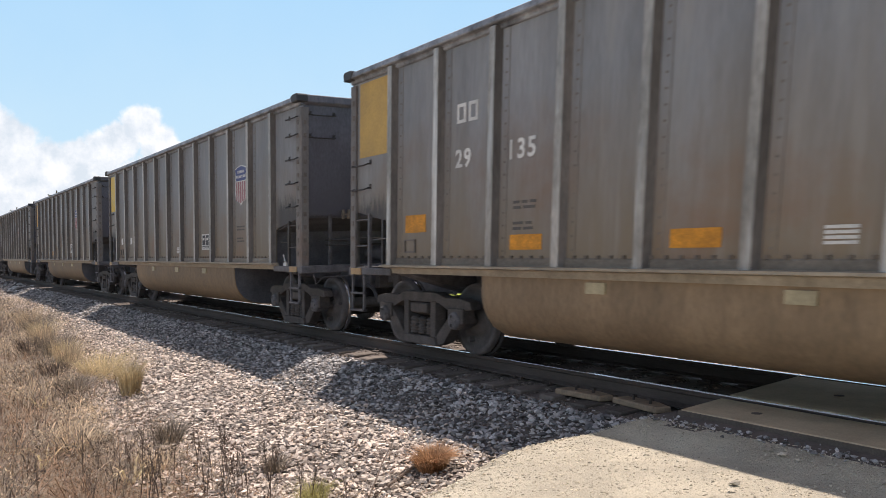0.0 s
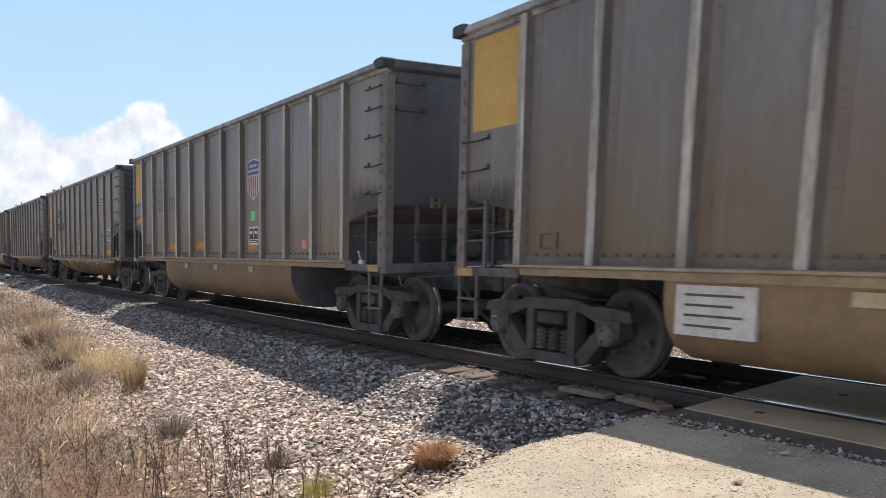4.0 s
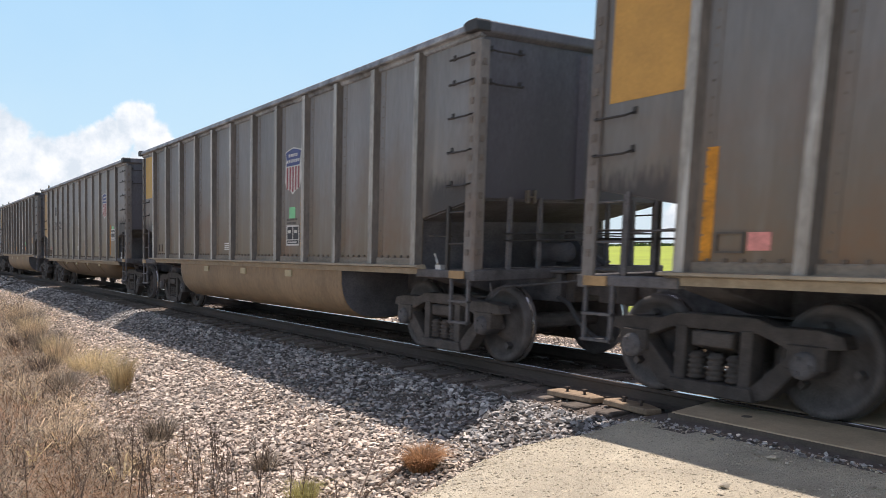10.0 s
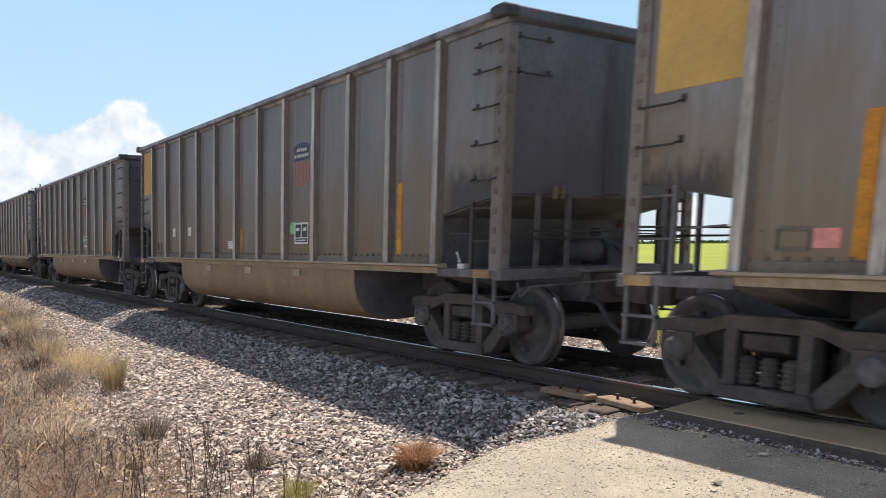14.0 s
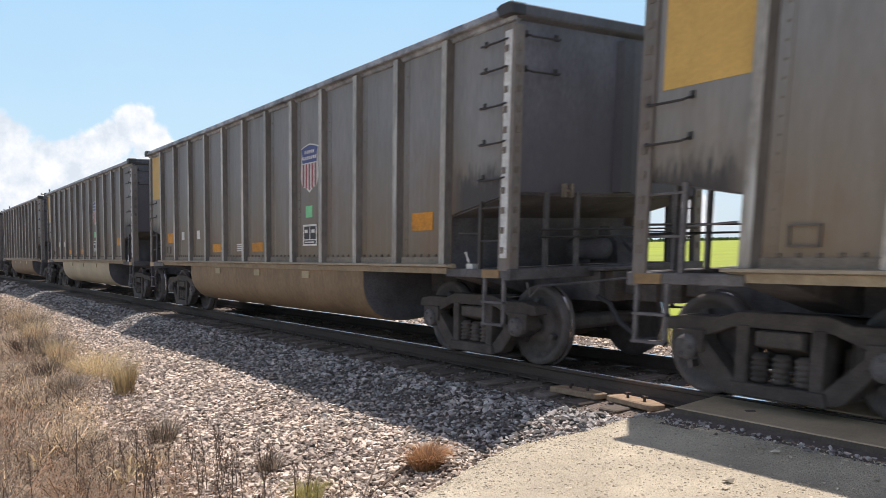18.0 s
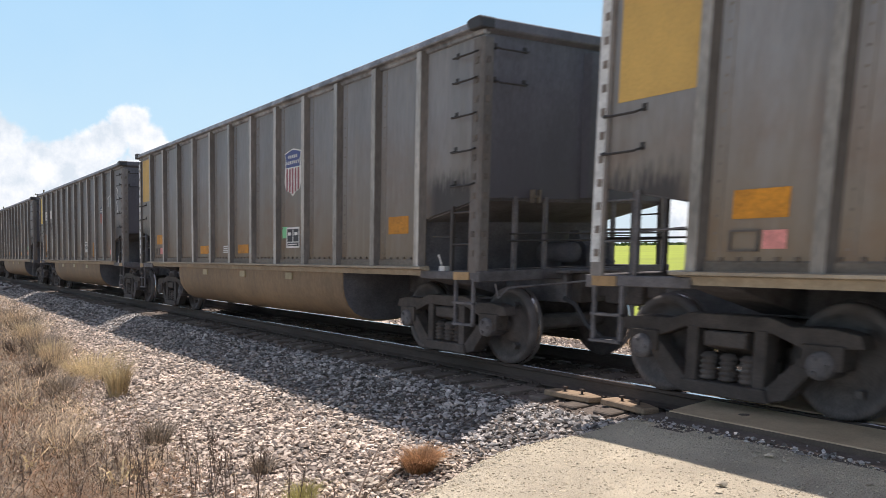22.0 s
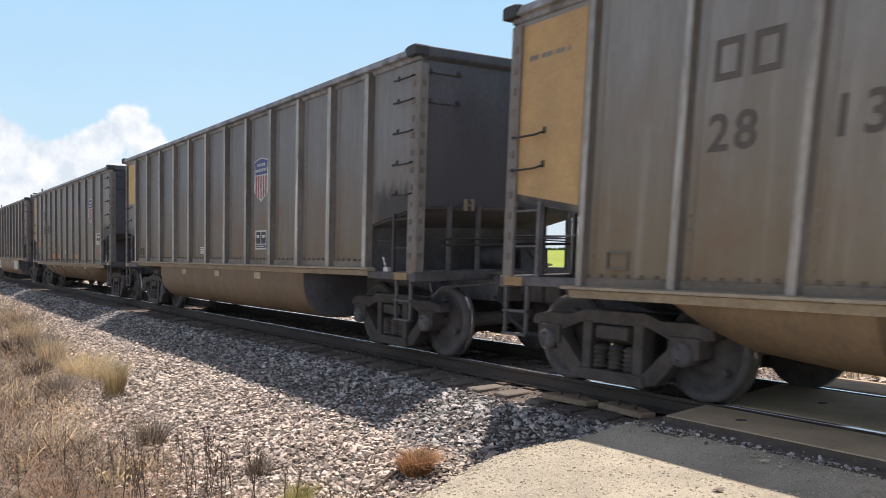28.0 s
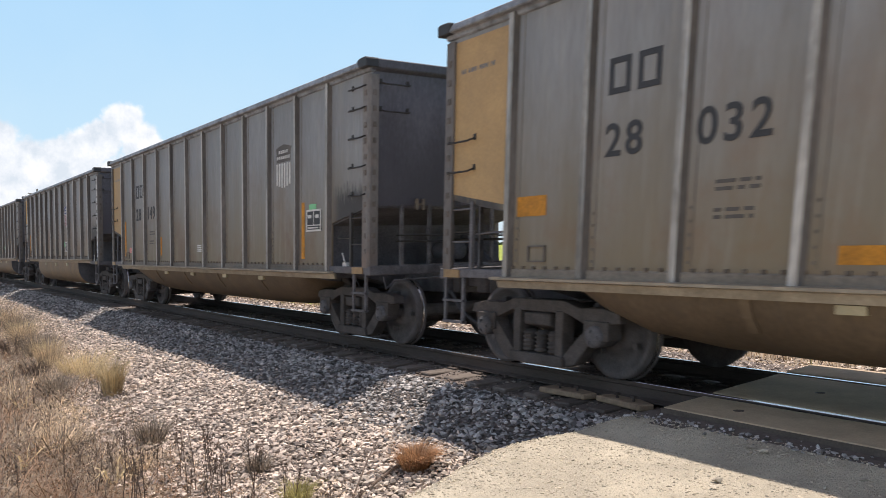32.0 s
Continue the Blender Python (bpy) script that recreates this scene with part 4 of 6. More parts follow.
                first = part("belly_strap", bm, M["brown_tub"], car, at=pose(x, 0, 0))
            else:
                again(first, pose(x, 0, 0))
    first = None
    for x in ((-2.26, -0.13, 1.97) if kind == "deep" else (-2.35, -0.45, 1.5, 3.3)):
        if first is None:
            w, z0, z1 = (0.13, sill - 0.235, sill - 0.13) if kind == "deep" else (0.11, sill - 0.175, sill - 0.11)
            bm = bmesh.new()
            add_box(bm, -w, w, -1.478 if kind == "deep" else -1.462, -1.40, z0, z1)
            first = part("belly_reflector", bm, M["cream"], car, "dusty cream reflector plate", at=pose(x, 0, 0))
        else:
            again(first, pose(x, 0, 0))
    meshes = None
    for x in (-6.0, 6.0):
        meshes = build_truck(car, x, meshes)
    return car


MASTERS = {"deep": build_car("deep"), "shallow": build_car("shallow")}


# ---- paint and lettering on single cars ----
def patch(car, name, x0, x1, z0, z1, key, label="", y=0.006, slope=0.0):
    bm = bmesh.new()
    add_prism(bm, [(x0, z0), (x1, z0 + slope), (x1, z1), (x0, z1)], "y", -SHEET_Y - y, -SHEET_Y + 0.002)
    return part(name, bm, M[key], car, label)


def lettering(car, text, x, z, size, key, name="digit", label="painted digit of the car number", step=0.85):
    """Painted characters, each a piece of its own."""
    for i, ch in enumerate(text):
        if ch == "M":
            # drawn with plain strokes, as the stencil has it
            w, u = 1.08 * size, x + i * size * step
            outline = [(0, 0), (0, 1), (0.19, 1), (0.5, 0.40), (0.81, 1), (1, 1), (1, 0), (0.84, 0), (0.84, 0.70), (0.57, 0.16), (0.43, 0.16), (0.16, 0.70), (0.16, 0)]
            bm = bmesh.new()
            add_prism(bm, [(u + a * w, z + b * size) for a, b in outline], "y", -SHEET_Y - 0.0075, -SHEET_Y - 0.0025)
            part(name, bm, M[key], car, label)
            continue
        cu = bpy.data.curves.new("text", "FONT")
        cu.body, cu.size, cu.extrude, cu.offset = ch, size / 0.70, 0.0025, 0.006 if name == "digit" else 0.001
        ob = bpy.data.objects.new("text", cu)
        me = bpy.data.meshes.new_from_object(ob)
        bpy.data.objects.remove(ob)
        bpy.data.curves.remove(cu)
        me.materials.clear()
        me.materials.append(M[key])
        o = new(name, me)
        o.parent, o.matrix_basis = car, pose(x + i * size * step, -SHEET_Y - 0.005, z, 90, 0, 0)
        tagged(o, label)


def stencil_bars(car, x, z, w, h, rows, key, name="stencil"):
    """Small lines of stencilled data, as bars."""
    bm = bmesh.new()
    for r in range(rows):
        zz = z - r * h * 1.9
        u = x
        while u < x + w - 0.02:
            l = min(random.uniform(0.06, 0.2), x + w - u)
            add_box(bm, u, u + l, -SHEET_Y - 0.004, -SHEET_Y, zz - h / 2, zz + h / 2)
            u += l + 0.04
    return tagged(part(name, bm, M[key], car), kind="stuff")


def owner_mark(car, x, z, key, count=2, size=0.36):
    """The owner's mark, as plain upright blocks."""
    for i in range(count):
        u, w, t = x + i * size * 1.05, size * 0.78, size * 0.17
        bm = bmesh.new()
        for b in ((0, t, 0, size), (w - t, w, 0, size), (t, w - t, 0, t), (t, w - t, size - t, size)):
            add_box(bm, u + b[0], u + b[1], -SHEET_Y - 0.006, -SHEET_Y, z + b[2], z + b[3])
        part("owner_mark", bm, M[key], car, "owner's mark as plain painted blocks")


def emblem(car, x, z, faded=0, small=False):
    """A shield-shaped emblem in plain colours: a blue head over red and white stripes. faded 1: no white ground left, 2: white only, 3: head gone too."""
    w, h = (0.46, 0.56) if small else (0.64, 0.76)
    out = [(-0.5, 0.42), (-0.30, 0.46), (0.0, 0.50), (0.30, 0.46), (0.5, 0.42), (0.44, 0.30), (0.47, 0.10), (0.50, -0.20), (0.40, -0.36), (0.15, -0.42), (0.0, -0.50), (-0.15, -0.42), (-0.40, -0.36), (-0.50, -0.20), (-0.47, 0.10), (-0.44, 0.30)]
    head = out[:6] + [(0.44, 0.12), (-0.44, 0.12)] + out[15:]
    bm = bmesh.new()
    if not faded:
        add_prism(bm, [(x + u * w, z + v * h) for u, v in out], "y", -SHEET_Y - 0.003, -SHEET_Y + 0.001)
        shield = part("emblem", bm, M["white"], car, "white-edged shield emblem of blue, red and white")
        bm = bmesh.new()
        add_prism(bm, [(x + u * w * 0.93, z + v * h * 0.95) for u, v in head], "y", -SHEET_Y - 0.006, -SHEET_Y)
        part("emblem_head", bm, M["blue"], shield)
    else:
        add_prism(bm, [(x + u * w * 0.95, z + v * h * 0.98) for u, v in head], "y", -SHEET_Y - 0.003, -SHEET_Y + 0.001)
        shield = part("emblem", bm, M["navy" if faded == 1 else "flank"], car, "worn emblem, its white ground gone")
    bm = bmesh.new()
    for zz, n in ((0.33, 5), (0.21, 7)):
        for i in range(n):
            u = (i - (n - 1) / 2) * 0.105
            half = 0.028 * w
            add_box(bm, x + u * w * 1.1 - half, x + u * w * 1.1 + half, -SHEET_Y - 0.009, -SHEET_Y - 0.002, z + zz * h - 0.03 * h, z + zz * h + 0.035 * h)
    tagged(part("emblem_bar", bm, M["white"], shield), kind="stuff")
    bm = bmesh.new()
    count = 5 if not faded else 6
    for i in range(count):
        u = (i - (count - 1) / 2) * (0.17 if not faded else 0.155)
        low = -0.44 + 0.25 * abs(u) * 0.8
        half = 0.044 * w if not faded else 0.036 * w
        add_box(bm, x + u * w - half, x + u * w + half, -SHEET_Y - 0.007, -SHEET_Y, z + low * h, z + 0.09 * h)
    tagged(part("emblem_stripe", bm, M["white" if faded == 2 else "red" if not faded else "faded_red"], shield), kind="stuff")


def data_board(car, x, z):
    """A black board with a white frame and small panes."""
    w, h = 0.50, 0.33
    bm = bmesh.new()
    add_box(bm, x, x + w, -SHEET_Y - 0.008, -SHEET_Y, z, z + h)
    board = part("data_board", bm, M["black"], car, "black data board with a white frame")
    bm = bmesh.new()
    t = 0.028
    y0, y1 = -SHEET_Y - 0.012, -SHEET_Y - 0.004
    for b in ((0, w, 0, t), (0, w, h - t, h), (0, t, t, h - t), (w - t, w, t, h - t), (w * 0.48, w * 0.52, 0.10, h - t), (t, w - t, 0.085, 0.10), (0.06, 0.17, 0.2, 0.25), (0.31, 0.42, 0.2, 0.25), (0.06, 0.4, 0.045, 0.065)):
        add_box(bm, x + b[0], x + b[1], y0, y1, z + b[2], z + b[3])
    tagged(part("board_line", bm, M["white"], board), kind="stuff")


def scrawl(car, strokes, key, name, r=0.02):
    bm = bmesh.new()
    for s in strokes:
        for (xa, za), (xb, zb) in zip(s, s[1:]):
            d = Vector((xb - xa, 0, zb - za))
            n = Vector((-d.z, 0, d.x)).normalized() * r
            a, b = Vector((xa, 0, za)) - d.normalized() * r * 0.5, Vector((xb, 0, zb)) + d.normalized() * r * 0.5
            q = [(a + n), (b + n), (b - n), (a - n)]
            add_prism(bm, [(v.x, v.z) for v in q], "y", -SHEET_Y - 0.004, -SHEET_Y + 0.001)
    part(name, bm, M[key], car, "sprayed scrawl")


def panel_x(i):
    """The middle of the panel to the right of rib i (1 is the first)."""
    return (RIB_X[i - 1] + RIB_X[i]) / 2
# ---- the train: (index, kind, end paint, mark, number, lettering colour, emblem panel, emblem wear, extras) ----
# index counts the cars backwards from the one beside the crossing at the start.
ROSTER = {
    -1: ("deep", "bright", 0, "", "faded", 10, 0, "b8 w6 s10 m1"),
    0: ("deep", "yellow", 2, "29 135", "white", 8, 0, "O1 o3 o5 o7 o9 D10 b8 w6 s3 E i J12 H3"),
    1: ("shallow", "tan", 2, "28 616", "black", 10, 0, "b11 n3 V11 w6 s3 s10"),
    2: ("shallow", "tan", 2, "28 532", "black", 10, 0, "b11 A1 o3 o5 g11 o11 s3 w6 s10"),
    3: ("deep", "yellow", 2, "28 775", "ghost", 8, 0, "b8 g8 o3 o5 u w5 o8 p10 J10"),
    4: ("deep", "yellow", 0, "", "faded", 8, 1, "b8 w6 T"),
    5: ("deep", "yellow", 0, "", "faded", 10, 3, "b8 g8 w6 p11 T s10 K"),
    6: ("deep", "bright", 3, "288 301", "black", 10, 0, "b9 o11 A1 q1 o4 o6 s3 w5 s8 J-3 H18"),
    7: ("deep", "yellow", 2, "28 715", "white", 8, 2, "b8 G9 Q1 Q11 o4 o6 o9 w6 X K J48 H30"),
    8: ("shallow", "tan", 2, "28 222", "black", 10, 0, "b11 g11 V11 v1 p1 n6 w6 N J18 H10"),
    9: ("deep", "yellow", 0, "", "faded", 8, 0, "b8 g8 v1 v8 w5 s8"),
    10: ("deep", "orangey", 0, "", "faded", 8, 3, "b8 l1 l3 p1 p11 v8 w5 K"),
    11: ("shallow", "tan", 2, "28 346", "faded", 10, 0, "b11 e11 v1 V11 j8 w6 K"),
    12: ("deep", "orangey", 0, "", "faded", 8, 1, "b8 G8 v1 j6 v8 l11 w5 X"),
    13: ("deep", "orangey", 0, "", "faded", 8, 1, "b8 G8 v1 m2 j6 v8 l11 w5 K"),
    14: ("deep", "yellow", 0, "", "faded", 8, 0, "b8 v1 l6 p1 v8 w5"),
    15: ("deep", "yellow", 0, "", "faded", 8, 1, "b8 w5 o3"),
    16: ("deep", "yellow", 0, "", "faded", 8, 0, "b8 g8 m2 o4 o6 O11 w5 P L"),
    17: ("deep", "yellow", 0, "", "faded", 8, 0, "b8 g8 O1 o4 o6 O11 w5 P m2"),
    18: ("deep", "yellow", 0, "", "faded", 8, 2, "b8 w5 N"),
    19: ("deep", "bright", -3, "288 14", "faded", 10, 0, "b8 h1 o3 o5 o7 o9 w5 r11 k2 K"),
    20: ("deep", "bright", -3, "288 07", "faded", 10, 1, "b8 l1 f9 p1 p11 w5 S k2 K"),
    21: ("deep", "yellow", 0, "", "faded", 8, 0, "b8 G8 O1 o4 o6 O11 p1 w5 X N"),
    22: ("deep", "yellow", 0, "", "faded", 8, 0, "b8 O1 o3 o6 Q11 t11 p1 w5 P X N"),
    23: ("deep", "orangey", 0, "", "faded", 8, 0, "b8 G8 l1 v8 w5 P X Z"),
    24: ("shallow", "tan", 2, "28 580", "black", 10, 0, "b11 v1 l4 V9 w6 s11 p1 N"),
    25: ("deep", "yellow", -3, "288 102", "faded", 10, 3, "b8 l1 o5 o7 o9 p1 v11 p11 w5 T U k2 K"),
    26: ("shallow", "tan", 2, "28 486", "black", 10, 0, "b11 a1 s3 o4 o5 o8 V11 w6 J20 H10"),
    27: ("deep", "yellow", 0, "", "faded", 8, 0, "b8 w5"),
    28: ("shallow", "tan", 2, "28 136", "faded", 10, 0, "b11 V11 e11 p11 j9 l5 w5 s10"),
    29: ("deep", "yellow", 2, "28 432", "faded", 8, 2, "b8 G8 l1 p1 v8 w5 Y s3 N i J32 H0"),
    30: ("deep", "orangey", 0, "", "faded", 8, 0, "b8 G8 l1 p1 v8 w5 P N"),
    31: ("shallow", "tan", 2, "28 149", "black", 10, 2, "b11 g11 l1 p1 j4 V11 w6 s3 N"),
    32: ("shallow", "tan", 2, "28 032", "black", 10, 0, "b11 a1 o4 s3 w6"),
}
FRONT, LAST = -6, 33
M["orangey"] = material("faded_orange_paint", (0.55, 0.30, 0.075), 0.6, 0, 0.15, 2, 30, 0.03, per_object=0.1)
M["cream_tub"] = material("pale_cream_tub", (0.42, 0.36, 0.25), 0.55, 0, 0.2, 1.2, 22, 0.05)
M["striped"] = material("white_banded_post", (0.62, 0.62, 0.60), 0.55, 0, 0.2, 5, 40, 0.03)


def dress(car, kind, paint, mark, number, ink, shield, worn, extras):
    if paint == "tan":
        bm = bmesh.new()
        add_prism(bm, [(-7.06, 1.96), (-6.14, 1.80), (-6.14, 3.64), (-7.06, 3.64)], "y", -SHEET_Y - 0.004, -SHEET_Y + 0.001)
        part("end_panel_paint", bm, M["tan"], car, "tan painted end panel")
        stencil_bars(car, -6.95, 3.30, 0.6, 0.05, 1, "side")
    else:
        z0 = {"bright": 2.62, "yellow": 2.64, "orangey": 2.66}[paint]
        bm = bmesh.new()
        add_prism(bm, [(-6.98, z0), (-6.13, z0), (-6.13, 3.66), (-6.98, 3.66)], "y", -SHEET_Y - 0.004, -SHEET_Y + 0.001)
        part("end_panel_paint", bm, M[paint], car, "yellow painted end panel")
    # J: sideways shift of the mark and first figures, H: of the last figures, in centimetres; i: small figures
    tags = {w[0]: int(w[1:] or 0) / 100 for w in extras.split() if w[0] in "JHi"}
    aside, beyond, small = tags.get("J", 0.0), tags.get("H", 0.0), "i" in tags
    if mark:
        mx = -4.70 + aside if mark > 0 else -5.80
        if mark < 0:
            patch(car, "mark_board", mx - 0.08, mx + 0.78, 2.72, 3.06, "white", "white painted board behind the owner's mark", 0.004)
        if abs(mark) == 3:
            lettering(car, "CMO", mx, 2.79, 0.20, ink if mark > 0 else "black", "letter", "painted letter of the reporting mark", 1.32)
        else:
            owner_mark(car, mx, 2.80 if small else 2.76 if kind == "deep" else 2.69, ink, 2, 0.22 if small else 0.32)
    if number:
        a, b = number.split()
        step = -1.09 if mark < 0 else 0.0
        z = 2.33 if mark < 0 else 2.30 if kind == "deep" else 2.15
        size = 0.20 if small else 0.285 if len(a) == 2 else 0.25
        lettering(car, a, (-4.72 if len(a) == 2 else -4.54) + step + aside, z, size, ink)
        lettering(car, b, -3.66 + step + beyond - (0.0 if kind == "deep" else 0.06), z, size, ink)
    emblem(car, panel_x(shield) + (0.08 if abs(mark) == 3 else 0), 2.50 if abs(mark) == 3 else 2.62 if kind == "deep" else 2.68, worn, abs(mark) == 3)
    for w in extras.split():
        c, i = w[0], int(w[1:] or 0)
        x = panel_x(i) if 0 < i < 12 else 0
        if c == "b":
            data_board(car, x - 0.22, 1.42 if kind == "deep" else 1.63)
        elif c == "w":
            x += 0.16
            bm = bmesh.new()
            for r in range(4):
                add_box(bm, x - 0.125, x + 0.125, -SHEET_Y - 0.005, -SHEET_Y + 0.001, 1.352 + r * 0.037, 1.376 + r * 0.037)
            tagged(part("notice", bm, M["white"], car, "small white notice in four stripes"), kind="stuff")
        elif c == "o":
            patch(car, "orange_tag", x - 0.26, x + 0.26, *((1.34, 1.50) if kind == "deep" else (1.20, 1.33)), "orange", "orange painted block")
        elif c == "O":
            patch(car, "orange_tag", x - 0.24, x + 0.24, 1.57, 1.79, "orange", "orange painted block")
        elif c == "Q":
            patch(car, "orange_tag", x - 0.26, x + 0.22, 1.68, 1.90, "orange", "orange painted block")
        elif c == "j":
            patch(car, "orange_stripe", x - 0.41, x - 0.33, 1.28, 1.70, "orange", "short upright orange paint stripe")
        elif c == "f":
            patch(car, "orange_stripe", x - 0.16, x - 0.06, 1.26, 1.72, "orange", "short upright orange paint stripe")
        elif c == "e":
            patch(car, "green_tag", x - 0.02, x + 0.17, 1.42, 1.57, "green", "pale green tag")
        elif c == "t":
            patch(car, "green_tag", x - 0.24, x - 0.12, 1.48, 1.60, "green", "pale green tag")
            patch(car, "pink_tag", x + 0.10, x + 0.20, 1.36, 1.46, "pink", "pink paint dab")
        elif c == "D":
            patch(car, "orange_tag", x - 0.3, x + 0.3, 1.64, 1.80, "orange", "orange painted block")
            patch(car, "orange_tag", x - 0.3, x + 0.3, 1.36, 1.52, "orange", "orange painted block")
        elif c == "E":
            patch(car, "orange_tag", 6.18, 6.26, 1.96, 2.30, "orange")
        elif c == "v":
            patch(car, "orange_stripe", x + 0.32, x + 0.44, 1.26, 2.26, "orange", "upright orange paint stripe")
        elif c == "l":
            patch(car, "orange_stripe", x - 0.40, x - 0.29, 1.26, 2.16, "orange", "upright orange paint stripe")
        elif c == "r":
            patch(car, "orange_tag", x - 0.22, x + 0.28, 1.34, 1.55, "orange", "orange painted block")
            patch(car, "green_tag", x - 0.22, x - 0.03, 1.57, 1.72, "green", "pale green tag")
            patch(car, "pink_tag", x - 0.36, x - 0.24, 1.38, 1.48, "pink", "pink paint dab")
        elif c == "n":
            patch(car, "orange_stripe", x + 0.33, x + 0.42, 1.30, 1.78, "orange", "upright orange paint stripe")
        elif c == "A":
            patch(car, "orange_tag", x - 0.44, x + 0.02, 1.36, 1.55, "orange", "orange painted block")
        elif c in "NK":
            for o in car.children:
                if o.name.startswith("side_panel"):
                    o.data = o.data.copy()
                    o.data.materials[0] = M[("pale_" if c == "N" else "dark_") + ("side" if kind == "deep" else "plain_side")]
        elif c == "a":
            patch(car, "orange_tag", x - 0.44, x + 0.0, 1.66, 1.86, "orange", "orange painted block")
        elif c == "m":
            for dx in (-0.2, 0.9):
                patch(car, "notice", x + dx, x + dx + 0.18, 1.62, 1.80, "white", "small white notice")
        elif c == "k":
            patch(car, "mark_board", x - 0.38, x + 0.38, 2.74, 3.06, "white", "blank white painted board", 0.004)
        elif c == "L":
            for o in car.children:
                if o.name.startswith("tub"):
                    o.data = o.data.copy()
                    o.data.materials[0] = M["cream_tub"]
                    o["label"] = "pale cream painted belly"
        elif c == "V":
            patch(car, "orange_stripe", x - 0.40, x - 0.30, 1.22, 2.08, "orange", "upright orange paint stripe")
        elif c == "g":
            patch(car, "green_tag", x - 0.13, x + 0.10, 1.86, 2.04, "green", "pale green tag")
        elif c == "G":
            patch(car, "green_tag", x - 0.40, x - 0.20, 1.58, 1.76, "green", "pale green tag")
        elif c == "p":
            patch(car, "pink_tag", x + 0.04, x + 0.24, 1.34, 1.48, "pink", "pink paint dab")
        elif c == "q":
            patch(car, "notice", x + 0.08, x + 0.28, 1.58, 1.76, "white", "small white notice")
        elif c == "s":
            stencil_bars(car, x - 0.22, 1.84, 0.4, 0.03, 2, "faded")
            stencil_bars(car, x - 0.22, 1.62, 0.36, 0.03, 2, "faded")
        elif c == "h":
            patch(car, "orange_stripe", x - 0.36, x - 0.27, 1.32, 1.72, "orange", "hooked orange paint stripe")
            patch(car, "orange_stripe", x - 0.27, x + 0.32, 1.62, 1.72, "orange")
            patch(car, "pink_tag", x + 0.06, x + 0.28, 1.40, 1.55, "pink", "pink paint dab")
        elif c == "u":
            patch(car, "orange_tag", -6.75, -6.22, 2.06, 2.22, "orange", "orange painted block")
        elif c in "TU":
            sheets = [(-3.95, -3.15, "white")] if c == "T" else [(2.42, 3.22, "white"), (3.22, 3.84, "cream")]
            for xa, xb, key in sheets:
                bm = bmesh.new()
                add_box(bm, xa, xb, -1.472 if key == "white" else -1.470, -1.43, 0.60, 1.02)
                sheet = part("belly_notice", bm, M[key], car, "white notice on the belly" if key == "white" else "cream paint panel on the belly")
                if key == "white":
                    bm = bmesh.new()
                    for r in range(4):
                        add_box(bm, xa + 0.10, xb - 0.12 - 0.10 * (r % 2), -1.477, -1.471, 0.93 - r * 0.085, 0.95 - r * 0.085)
                    tagged(part("notice_line", bm, M["faded"], sheet), kind="stuff")
        elif c == "P":
            bm = bmesh.new()
            add_box(bm, END_X - 0.115, END_X - 0.004, -1.541, -1.534, 1.235, 3.60)
            part("post_paint", bm, M["striped"], car, "worn white paint on the corner post")
        elif c == "X":
            bm = bmesh.new()
            add_box(bm, -END_X + 0.004, -END_X + 0.115, -1.541, -1.534, 1.235, 3.60)
            part("post_paint", bm, M["striped"], car, "worn white paint on the corner post")
        elif c == "S":
            scrawl(car, [[(5.2, 2.95), (5.5, 3.02)], [(5.35, 3.0), (5.33, 2.72)], [(5.55, 2.8), (5.62, 3.05), (5.7, 2.85), (5.8, 3.02), (5.85, 2.8)],
                         [(6.35, 3.2), (6.5, 3.12), (6.4, 3.0), (6.55, 2.9), (6.35, 2.8), (6.5, 2.6), (6.4, 2.5)]], "white", "scrawl", 0.012)
        elif c == "Z":
            def at(panel, u, z):
                return (RIB_X[panel - 1] + 1.0945 * u, z)
            ring = [at(3, 0.58 + 0.27 * math.cos(k * 0.63 + 1), 2.1 + 0.5 * math.sin(k * 0.63 + 1)) for k in range(10)]
            scrawl(car, [ring, [at(4, 0.34, 2.42), at(4, 0.48, 1.95), at(4, 0.63, 1.52)], [at(4, 0.86, 2.27), at(4, 0.30, 1.84)],
                         [at(5, 0.47, 2.54), at(5, 0.50, 2.0), at(5, 0.56, 1.64)], [at(5, 0.41, 2.47), at(5, 0.86, 2.65)], [at(5, 0.27, 1.96), at(5, 0.86, 2.14)], [at(5, 0.50, 1.60), at(5, 0.84, 1.71)],
                         [at(6, 0.34, 2.57), at(6, 0.34, 1.92)], [at(6, 0.80, 2.64), at(6, 0.58, 2.1), at(6, 0.16, 1.66)], [at(6, 0.30, 1.86), at(6, 0.86, 2.02)]], "spray", "scrawl", 0.022)
            scrawl(car, [[at(9, 0.27, 2.48), at(9, 0.31, 1.9), at(9, 0.35, 1.52), at(9, 0.66, 1.63), at(9, 0.64, 1.84)],
                         [at(10, 0.29, 2.41), at(10, 0.33, 1.9), at(10, 0.37, 1.41)],
                         [at(10, 0.27, 2.42), at(10, 0.53, 2.51), at(10, 0.76, 2.33), at(10, 0.85, 2.01), at(10, 0.77, 1.67), at(10, 0.56, 1.51), at(10, 0.19, 1.43)]], "spray", "scrawl", 0.034)
        elif c == "Y":
            rnd = random.Random(5)
            bm = bmesh.new()
